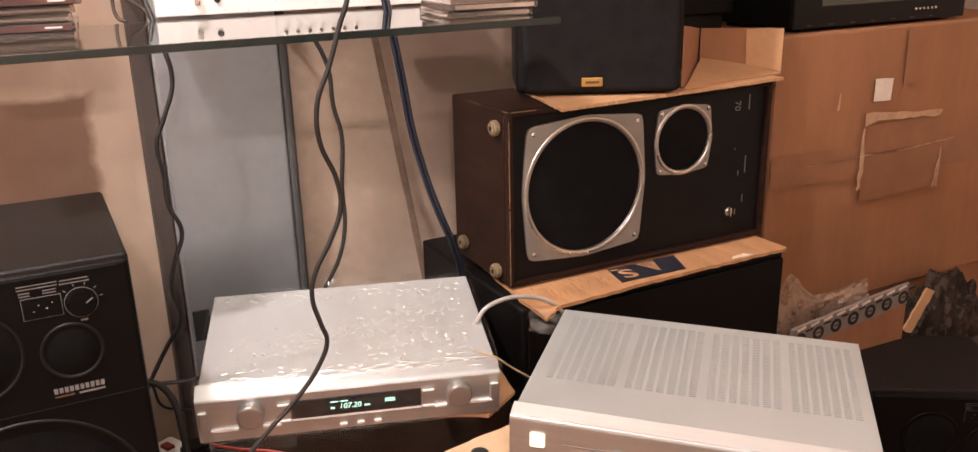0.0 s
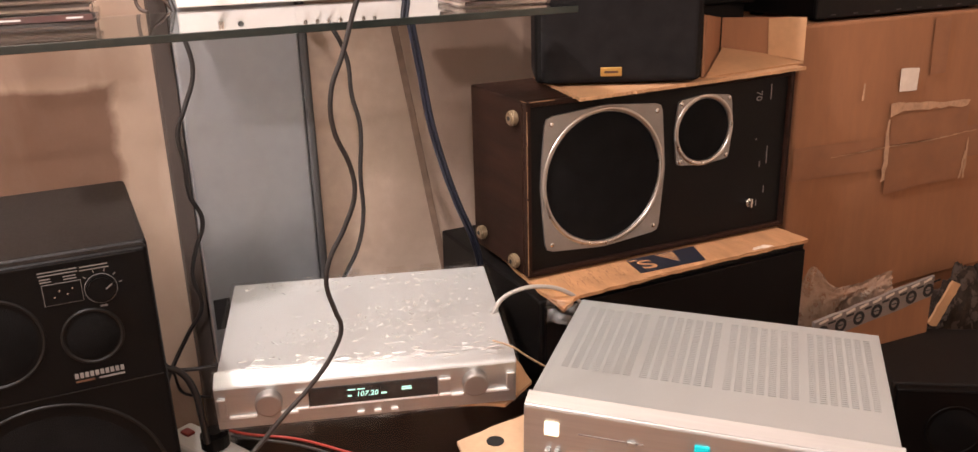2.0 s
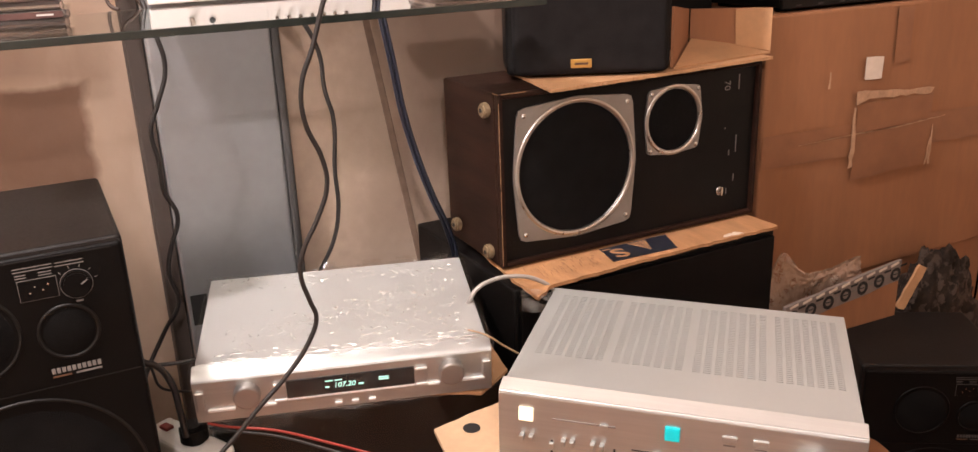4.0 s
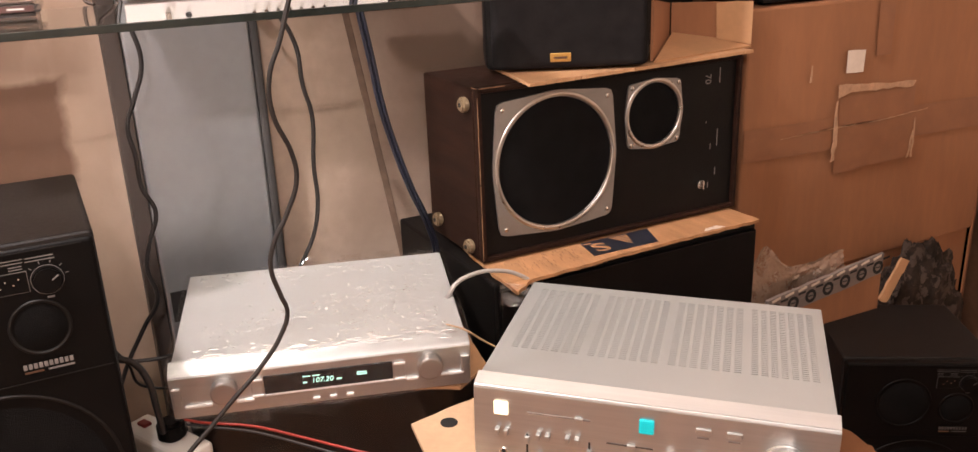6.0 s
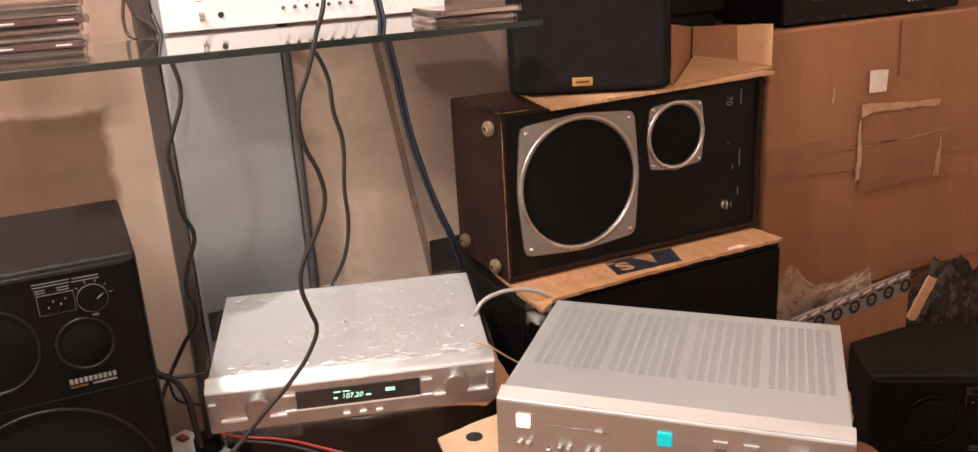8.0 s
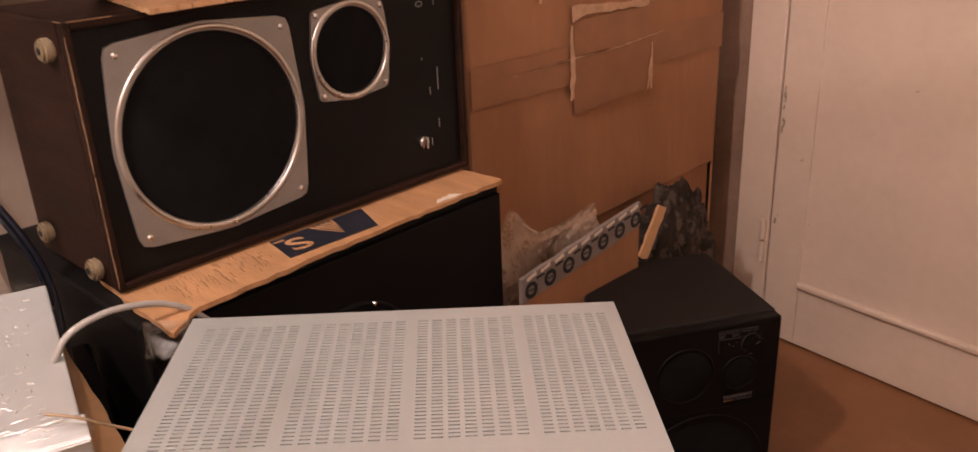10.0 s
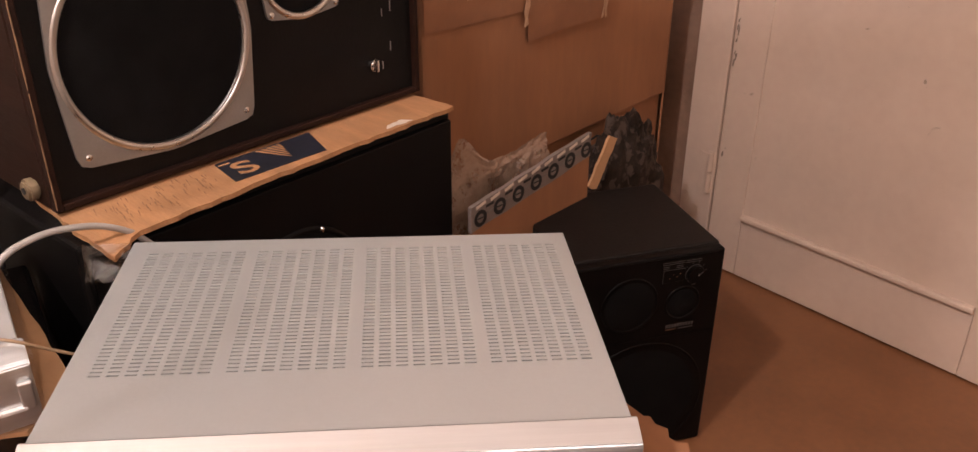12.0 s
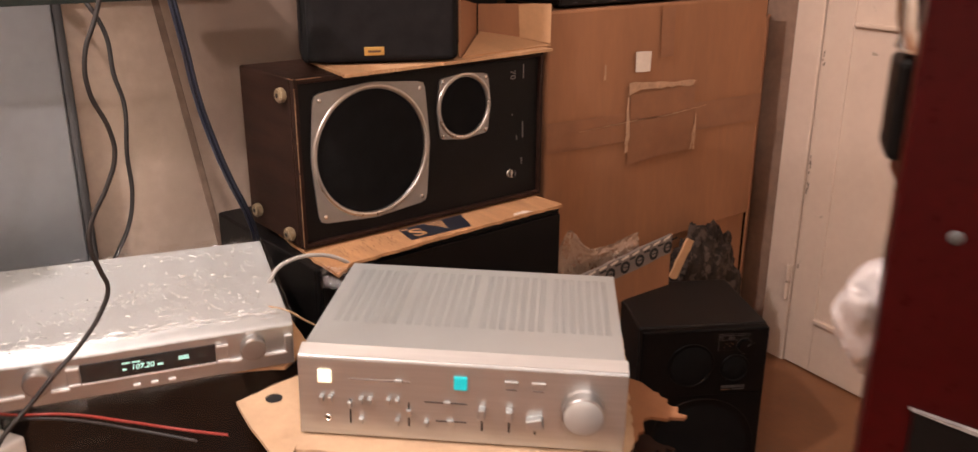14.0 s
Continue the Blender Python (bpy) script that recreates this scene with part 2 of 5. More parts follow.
M_RED = mat("dark_red_lacquer", (0.025, 0.0010, 0.0012), 0.3, spec=0.12, var=0.25, scale=5, bump=0.05, fine=120)
M_MAROON = mat("maroon_print", (0.075, 0.028, 0.022), 0.5, var=0.2, scale=40, bump=0.0)
M_STRIP = mat("grey_printed_board", (0.20, 0.16, 0.14), 0.6, var=0.1, scale=30, bump=0.1)
M_BAG = mat("crumpled_dark_fabric", (0.022, 0.014, 0.010), 0.85, spec=0.2, var=0.6, scale=28, bump=0.9, fine=60, stain=((0.062, 0.044, 0.034), 48, 0.52, 0.58))
M_RUBBER = mat("yellowed_rubber_foot", (0.18, 0.125, 0.07), 0.6, var=0.2, scale=60, bump=0.2)
M_BAGW = mat("white_thin_plastic", (0.42, 0.385, 0.37), 0.35, var=0.08, scale=20, bump=0.3, fine=40)
M_CHIP = mat("grey_undercoat", (0.22, 0.17, 0.13), 0.7, var=0.2, bump=0.1)
M_TEAL = glow("lit_teal_button", (0.0, 0.55, 0.60), 0.55)
M_LAMP = glow("lit_white_button", (1.0, 0.80, 0.58), 1.5)
M_DIGIT = glow("green_display_segments", (0.55, 1.0, 0.85), 1.1)
M_BULB = glow("lit_bulb_glass", (1.0, 0.82, 0.62), 12.0)
M_FILM = film_wrap("clear_stretch_film", crinkle=0.5, size=42, gloss=0.065)
M_CREASE = film_wrap("film_crease", crinkle=0.1, size=90, gloss=0.8, rough=0.16)
M_FILMD = film_wrap("loose_clear_film", tint=(0.92, 0.9, 0.88), crinkle=0.7, size=11, gloss=0.05)
M_FOLD = film_wrap("hanging_film_fold", tint=(0.86, 0.83, 0.80), crinkle=0.45, size=75, gloss=0.06, rough=0.07)
M_SCRAP = film_wrap("crumpled_clear_plastic", tint=(0.8, 0.77, 0.74), crinkle=0.5, size=50, gloss=0.14)
M_BUBBLE = mat("milky_bubble_wrap", (0.60, 0.44, 0.33), 0.35, var=0.12, scale=40, bump=0.35, fine=160)
M_BUBBLE.node_tree.nodes["Principled BSDF"].inputs["Alpha"].default_value = 0.42

M_GLASS = bpy.data.materials.new("smoked_shelf_glass")
M_GLASS.use_nodes = True
gb = M_GLASS.node_tree.nodes["Principled BSDF"]
gb.inputs["Base Color"].default_value = (0.72, 0.78, 0.75, 1)
gb.inputs["Roughness"].default_value = 0.03
gb.inputs["Transmission Weight"].default_value = 1.0
gb.inputs["IOR"].default_value = 1.5
M_CLEAR = bpy.data.materials.new("clear_polystyrene")
M_CLEAR.use_nodes = True
gb = M_CLEAR.node_tree.nodes["Principled BSDF"]
gb.inputs["Base Color"].default_value = (0.62, 0.54, 0.50, 1)
gb.inputs["Roughness"].default_value = 0.08
gb.inputs["Transmission Weight"].default_value = 0.9
gb.inputs["IOR"].default_value = 1.3


# ---- building helpers ----
def thing(name, m, label, category, group="", kind=""):
    ob = new(name)
    ob.matrix_basis = m
    ob.empty_display_size = 0.05
    return tagged(ob, label, category, group, kind)


def part(name, bm, material, parent=None, label="", m=None, smooth=False):
    me = bpy.data.meshes.new(name)
    bm.normal_update()
    bm.to_mesh(me)
    bm.free()
    if smooth:
        for p in me.polygons:
            p.use_smooth = True
    me.materials.append(material)
    ob = new(name, me)
    if parent:
        ob.parent = parent
    if m is not None:
        ob.matrix_basis = m
    return tagged(ob, label)


def slab(w, d, h, bev=0.002, seg=2, at=(0, 0, 0)):
    """A bevelled box, w x d x h, centred in x and y, its base at at's z."""
    bm = bmesh.new()
    bmesh.ops.create_cube(bm, size=1, matrix=Matrix.Translation((at[0], at[1], at[2] + h / 2)) @ Matrix.Diagonal((w, d, h, 1)))
    if bev:
        bmesh.ops.bevel(bm, geom=bm.edges[:], offset=bev, segments=seg, affect="EDGES", profile=0.5)
    return bm


def disc(r, h, seg=32, bev=0.0, axis="y", at=(0, 0, 0), r2=None):
    """A solid cylinder; along y it grows from at towards the viewer (-y), along z upwards."""
    bm = bmesh.new()
    turn = Matrix.Rotation(radians(90), 4, "X") if axis == "y" else (Matrix.Rotation(radians(90), 4, "Y") if axis == "x" else Matrix.Identity(4))
    bmesh.ops.create_cone(bm, cap_ends=True, segments=seg, radius1=r, radius2=r if r2 is None else r2, depth=h, matrix=Matrix.Translation(at) @ turn @ Matrix.Translation((0, 0, h / 2)))
    if bev:
        rim = [e for e in bm.edges if len(e.link_faces) == 2 and any(len(f.verts) > 4 for f in e.link_faces)]
        bmesh.ops.bevel(bm, geom=rim, offset=bev, segments=2, affect="EDGES")
    return bm


def turned(profile, seg=48, at=(0, 0, 0)):
    """A shape turned round the y axis from (radius, y) pairs."""
    bm = bmesh.new()
    rings = []
    for r, y in profile:
        if r < 1e-6:
            rings.append([bm.verts.new((at[0], at[1] + y, at[2]))])
        else:
            rings.append([bm.verts.new((at[0] + r * math.cos(2 * math.pi * i / seg), at[1] + y, at[2] + r * math.sin(2 * math.pi * i / seg))) for i in range(seg)])
    for a, b in zip(rings, rings[1:]):
        for i in range(seg):
            j = (i + 1) % seg
            if len(a) == 1:
                bm.faces.new((a[0], b[j], b[i]))
            elif len(b) == 1:
                bm.faces.new((a[i], a[j], b[0]))
            else:
                bm.faces.new((a[i], a[j], b[j], b[i]))
    bmesh.ops.recalc_face_normals(bm, faces=bm.faces[:])
    return bm


def prism(outline, h, bev=0.0, axis="z"):
    """A plate with the given outline, h thick; in the xy plane upwards, or in the xz plane towards the viewer."""
    bm = bmesh.new()
    f = bm.faces.new([bm.verts.new((x, y, 0) if axis == "z" else (x, 0, y)) for x, y in outline])
    ext = bmesh.ops.extrude_face_region(bm, geom=[f])
    bmesh.ops.translate(bm, vec=(0, 0, h) if axis == "z" else (0, -h, 0), verts=[v for v in ext["geom"] if isinstance(v, bmesh.types.BMVert)])
    bmesh.ops.recalc_face_normals(bm, faces=bm.faces[:])
    if bev:
        bmesh.ops.bevel(bm, geom=bm.edges[:], offset=bev, segments=1, affect="EDGES")
    return bm


def ragged(outline, step=0.012, amount=0.003, seed=1):
    """An outline with small tears along its edges."""
    rnd, res = random.Random(seed), []
    for (x0, y0), (x1, y1) in zip(outline, outline[1:] + outline[:1]):
        k = max(1, int(math.hypot(x1 - x0, y1 - y0) / step))
        for i in range(k):
            f = i / k
            j = 0 if i == 0 else amount
            res.append((x0 + (x1 - x0) * f + rnd.uniform(-j, j), y0 + (y1 - y0) * f + rnd.uniform(-j, j)))
    return res


def ring_plate(outline, r, h, seg=64, cx=0, cz=0):
    """A flat plate in the xz plane with a round hole of radius r; outline by a function of the angle."""
    bm = bmesh.new()
    loops = []
    for y in (0, -h):
        inner = [bm.verts.new((cx + r * math.cos(a), y, cz + r * math.sin(a))) for a in [2 * math.pi * i / seg for i in range(seg)]]
        outer = [bm.verts.new((cx + outline(a) * math.cos(a), y, cz + outline(a) * math.sin(a))) for a in [2 * math.pi * i / seg for i in range(seg)]]
        loops.append((inner, outer))
    (i0, o0), (i1, o1) = loops
    for k in range(seg):
        j = (k + 1) % seg
        for q in ((i1[k], i1[j], o1[j], o1[k]), (o0[k], o0[j], i0[j], i0[k]), (o1[k], o1[j], o0[j], o0[k]), (i0[k], i0[j], i1[j], i1[k])):
            bm.faces.new(q)
    bmesh.ops.recalc_face_normals(bm, faces=bm.faces[:])
    return bm


def hose(name, pts, r, material, label="", category="", parent=None, res=8):
    """A cable along a smooth line through pts."""
    cu = bpy.data.curves.new(name, "CURVE")
    cu.dimensions, cu.bevel_depth, cu.bevel_resolution, cu.resolution_u = "3D", r, 3, res
    sp = cu.splines.new("BEZIER")
    sp.bezier_points.add(len(pts) - 1)
    for b, p in zip(sp.bezier_points, pts):
        b.co, b.handle_left_type, b.handle_right_type = p, "AUTO", "AUTO"
    cu.use_fill_caps = True
    cu.materials.append(material)
    ob = new(name, cu)
    if parent:
        ob.parent = parent
        return tagged(ob, label)
    return tagged(ob, label, category)


def letters(name, text, size, material, parent, m, label="", depth=0.0004):
    cu = bpy.data.curves.new(name, "FONT")
    cu.body, cu.size, cu.extrude, cu.align_x, cu.align_y = text, size, depth, "CENTER", "CENTER"
    cu.materials.append(material)
    ob = new(name, cu)
    ob.parent, ob.matrix_basis = parent, m
    return tagged(ob, label)


def sheet(w, d, nx, ny, height):
    """A surface w x d round the origin with the height height(x, y)."""
    bm = bmesh.new()
    g = [[bm.verts.new((w * (i / nx - 0.5), d * (j / ny - 0.5), height(w * (i / nx - 0.5), d * (j / ny - 0.5)))) for j in range(ny + 1)] for i in range(nx + 1)]
    for i in range(nx):
        for j in range(ny):
            bm.faces.new((g[i][j], g[i + 1][j], g[i + 1][j + 1], g[i][j + 1]))
    return bm


FACE = Matrix.Rotation(radians(90), 4, "X")  # turns what lies flat up to face -y

# ---- the room ----
XL, XR, YB, YF, ZC = -1.3, 2.90, 1.66, -2.2, 2.95
floor = tagged(part("floor", slab(XR - XL + 0.4, YB - YF + 0.4, 0.1, 0, at=((XL + XR) / 2, (YB + YF) / 2, -0.1)), M_FLOOR), "brown linoleum floor, scuffed", "floor", kind="structure")
ceiling = tagged(part("ceiling", slab(XR - XL + 0.4, YB - YF + 0.4, 0.1, 0, at=((XL + XR) / 2, (YB + YF) / 2, ZC)), M_CEIL), "plain off-white ceiling", "ceiling", kind="structure")
wall_back = tagged(part("wall_back", slab(XR - XL + 0.4, 0.12, ZC, 0, at=((XL + XR) / 2, YB + 0.06, 0)), M_WALL), "bare beige plaster wall with brown patches and painted shade", "wall", kind="structure")
wall_left = tagged(part("wall_left", slab(0.12, YB - YF, ZC, 0, at=(XL - 0.06, (YB + YF) / 2, 0)), M_WALL2), "plain plaster wall", "wall", kind="structure")
wall_front = tagged(part("wall_front", slab(XR - XL + 0.4, 0.12, ZC, 0, at=((XL + XR) / 2, YF - 0.06, 0)), M_WALL2), "plain plaster wall", "wall", kind="structure")

# The wall with the door runs a little askew; local x runs along it, from the corner towards the room.
DW = pose(2.935, 1.245, 0, 0, 0, -98.5)


def door_wall():
    w = thing("wall_door", DW, "cream painted wall round a panelled door", "wall", kind="structure")
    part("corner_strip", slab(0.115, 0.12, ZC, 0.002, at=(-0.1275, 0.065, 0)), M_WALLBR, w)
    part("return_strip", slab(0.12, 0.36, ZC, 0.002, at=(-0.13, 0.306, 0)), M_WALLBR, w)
    part("far_strip", slab(2.7, 0.12, ZC, 0.002, at=(2.19, 0.065, 0)), M_WALL2, w)
    part("lintel", slab(0.908, 0.12, ZC - 2.05, 0.002, at=(0.385, 0.065, 2.05)), M_WALL2, w)
    f = thing("door_frame", DW, "cream painted wooden door frame", "door frame", kind="structure")
    part("jamb", slab(0.095, 0.10, 2.05, 0.003, at=(-0.0215, 0.047, 0)), M_DOOR, f)
    part("jamb", slab(0.045, 0.10, 2.05, 0.003, at=(0.8165, 0.047, 0)), M_DOOR, f)
    part("head", slab(0.766, 0.10, 0.05, 0.003, at=(0.410, 0.047, 2.0)), M_DOOR, f)
    d = thing("door_1", DW @ Matrix.Translation((0.030, 0, 0)), "closed cream panelled door with chipped paint", "door", kind="structure")
    W, H = 0.760, 1.985
    part("leaf", slab(W, 0.028, H, 0.001, at=(W / 2, 0.02, 0.006)), M_DOOR, d)
    part("stile", slab(0.092, 0.006, H, 0.002, at=(0.046, 0.0035, 0.006)), M_DOOR, d)
    part("stile", slab(0.092, 0.006, H, 0.002, at=(W - 0.046, 0.0035, 0.006)), M_DOOR, d)
    for z0, h in ((0.006, 0.160), (1.034, 0.14), (1.86, 0.131)):
        part("rail", slab(W - 0.186, 0.006, h, 0.002, at=(W / 2, 0.0035, z0)), M_DOOR, d)
    part("moulding", slab(W - 0.186, 0.018, 0.014, 0.004, at=(W / 2, -0.003, 0.166)), M_DOOR, d)
    part("moulding", slab(W - 0.20, 0.016, 0.012, 0.004, at=(W / 2, -0.002, 1.034)), M_DOOR, d)
    for z in (0.205, 1.66):
        h = part("hinge", disc(0.0075, 0.056, 16, 0.002, "z", (-0.016, -0.008, z)), M_DOOR, d, "painted-over steel hinge")
        part("knuckle", disc(0.0080, 0.054, 16, 0.002, "z", (-0.016, -0.008, z + 0.060)), M_DOOR, h)
        part("hinge_plate", slab(0.030, 0.003, 0.10, 0.001, at=(-0.032, -0.0045, z + 0.008)), M_DOOR, h)
    rnd = random.Random(11)
    for i in range(16):
        z = rnd.choice((0.55, 0.62, 0.72, 0.9, 0.35)) + rnd.uniform(-0.06, 0.06)
        part("paint_chip", prism(ragged([(0, 0), (0.004, 0.001), (0.005, rnd.uniform(0.006, 0.02)), (0.001, rnd.uniform(0.006, 0.016))], 0.004, 0.0012, i), 0.0005, axis="y"), M_CHIP, d, "chip of missing paint", m=Matrix.Translation((rnd.uniform(0.003, 0.010), 0.0004, z)))


door_wall()

# ---- ceiling bulb ----
for lx, ly, lz, power in LAMPS:
    lamp = thing("pendant_bulb", Matrix.Translation((lx, ly, lz)), "bare lit bulb hanging from the ceiling", "lamp", "ceiling bulbs")
    part("socket", disc(0.02, 0.07, 24, 0.003, "z", (0, 0, 0.045)), M_BLACK2, lamp)
    hose("flex", [(0, 0, 0.11), (0.003, 0, 0.2), (0, 0, ZC - lz)], 0.003, M_CABLE, parent=lamp)
    glassbulb = bmesh.new()
    bmesh.ops.create_uvsphere(glassbulb, u_segments=24, v_segments=16, radius=0.036, matrix=Matrix.Translation((0, 0, 0.012)))
    part("bulb_glass", glassbulb, M_BULB, lamp, "glowing bulb", smooth=True).visible_shadow = False

# ---- grey steel panel against the wall ----
pan = thing("steel_panel", pose(0.95, 1.635, 0), "tall blue-grey steel panel standing against the wall", "panel")
part("sheet", slab(0.215, 0.045, 1.75, 0.006, 3, at=(0, -0.012, 0)), M_SHEET, pan)
part("rim", slab(0.017, 0.047, 1.75, 0.006, at=(0.1160, -0.012, 0)), M_SHEETD, pan)
# Dark brown strip built in place of the shadow beside the panel
part("rim", slab(0.030, 0.050, 1.75, 0.003, at=(-0.1235, -0.002, 0)), M_PANELSHADE, pan, "dark strip standing for the panel's shadow on the wall")
part("vent_slot", slab(0.03, 0.004, 0.06, 0.001, at=(-0.085, -0.0365, 0.60)), M_DARK, pan)


# Thin brown strip added where a dark band runs beside the blue cable
strip_mesh = prism([(1.227, 1.30), (1.241, 1.30), (1.358, 0.56), (1.344, 0.56)], 0.003, 0.001, axis="y")
tagged(part("wall_strip", strip_mesh, mat("brown_painted_strip", (0.155, 0.098, 0.066), 0.85, var=0.25, scale=14, bump=0.3, fine=60), None, m=Matrix.Translation((0, YB, 0))), "narrow brown strip running down the plaster", "cable duct", kind="structure")


# ---- loudspeakers with a knob and two small drivers ----
def monitor(m, label, deep=0.29, print_ink=M_MARKS, ring=M_RING):
    """A black studio loudspeaker, 0.30 x 0.29 x 0.43, its front at -y."""
    W, D, H = 0.30, 0.29, 0.431
    s = thing("loudspeaker", m, label, "speaker", "pair of black monitors")
    part("cabinet", slab(W, deep - 0.02, H, 0.006, 3, at=(0, -D / 2 + 0.02 + (deep - 0.02) / 2, 0)), M_GREY, s)
    f = part("front_baffle", slab(W - 0.004, 0.022, H - 0.004, 0.005, 3, at=(0, -D / 2 + 0.009, 0.002)), M_BLACK2, s, "black moulded front baffle")
    y = -D / 2 - 0.002

    def driver(name, r, x, z):
        part(name, turned([(r + 0.002, 0.0), (r + 0.0012, -0.002), (r - 0.0012, -0.002), (r - 0.003, 0.001)], 48, (x, y, z)), ring, s, "thin moulded trim ring", smooth=True)
        g = part(name + "_grille", turned([(r - 0.003, 0.001), (r * 0.8, -0.001), (r * 0.4, -0.004), (0, -0.005)], 48, (x, y, z)), M_CLOTH, s, "black mesh grille", smooth=True)
        return g
    driver("woofer", 0.130, 0.004, 0.122)
    driver("tweeter", 0.033, 0.073, 0.329)
    driver("midrange", 0.053, -0.031, 0.340)
    part("divider", slab(W - 0.012, 0.002, 0.0014, 0, at=(0, y, 0.262)), ring, s)
    part("top_bead", slab(W - 0.03, 0.002, 0.0014, 0, at=(0, y, H - 0.008)), ring, s)
    kx, kz = 0.091, 0.386
    k = part("control_knob", disc(0.0165, 0.007, 32, 0.002, "y", (kx, y, kz)), M_BLACK2, s, "round black control knob with white scale")
    part("knob_outline", turned([(0.0183, 0.0), (0.0182, -0.0012), (0.0177, -0.0012), (0.0176, 0.0)], 32, (kx, y, kz)), print_ink, k)
    part("pointer", slab(0.0016, 0.001, 0.009, 0, at=(0, 0, 0)), print_ink, k, m=Matrix.Translation((kx + 0.005, y - 0.0078, kz)) @ Matrix.Rotation(radians(55), 4, "Y"))
    for i in range(6):
        a = radians(165 - i * 31)
        part("scale_mark", slab(0.0036, 0.0008, 0.0010, 0, at=(0, 0, 0)), print_ink, s, m=Matrix.Translation((kx + 0.0225 * math.cos(a), y, kz + 0.0225 * math.sin(a))) @ Matrix.Rotation(-a, 4, "Y"))
    part("scale_mark", slab(0.008, 0.0008, 0.0024, 0, at=(kx, y, kz - 0.023)), print_ink, s)
    for w, z in ((0.030, 0.0285), (0.032, 0.0245)):
        part("caption_bar", slab(w, 0.0008, 0.0013, 0, at=(kx - 0.004, y, kz + z)), print_ink, s)
    sx_, sz_ = 0.050, 0.388
    sk = part("connector_frame", slab(0.042, 0.0012, 0.026, 0.0, at=(sx_, y, sz_ - 0.013)), print_ink, s, "white outlined connector socket")
    part("connector", slab(0.0406, 0.002, 0.0246, 0.0, at=(sx_, y - 0.0004, sz_ - 0.0123)), M_BLACK2, sk)
    for dx, dz in ((-0.009, -0.003), (-0.003, 0.004), (0.005, -0.001), (0.011, 0.005)):
        part("contact", disc(0.0010, 0.002, 8, 0, "y", (sx_ + dx, y - 0.0012, sz_ + dz)), M_CHROME, sk)
    for w, dx, z in ((0.042, 0, 0.027), (0.042, 0, 0.0232), (0.012, -0.014, 0.0188), (0.014, 0.012, 0.0188), (0.012, -0.014, 0.0155), (0.014, 0.012, 0.0155)):
        part("caption_bar", slab(w, 0.0008, 0.0012, 0, at=(sx_ - 0.002 + dx, y, sz_ + z)), print_ink, s)
    for i in range(10):
        part("maker_mark", slab(0.0042, 0.0008, 0.0068, 0.0003, 1, at=(0.0475 + i * 0.00565, y, 0.2785)), print_ink, s)
    part("caption_bar", slab(0.021, 0.0008, 0.0024, 0, at=(0.056, y, 0.2735)), M_MARKD, s)
    part("caption_bar", slab(0.029, 0.0008, 0.0024, 0, at=(0.086, y, 0.2735)), print_ink, s)
    return s


base = thing("black_crate", pose(0.578, 1.25, 0, 0, 0, 0), "black wooden crate carrying a loudspeaker", "crate")
part("box", slab(0.26, 0.36, 0.509, 0.004, at=(0, 0, 0)), M_BLACK, base)
monitor(pose(0.578, 1.2046, 0.5214, -3, 0, 0), "black loudspeaker with grey top and white printed controls", 0.415)
# Print and rings coloured darker here to stand for the weaker light
monitor(pose(2.243, 1.088, 0.0, 0, 0, -32.5), "black loudspeaker standing on the brown floor", 0.28, M_INK, M_BLACK2)


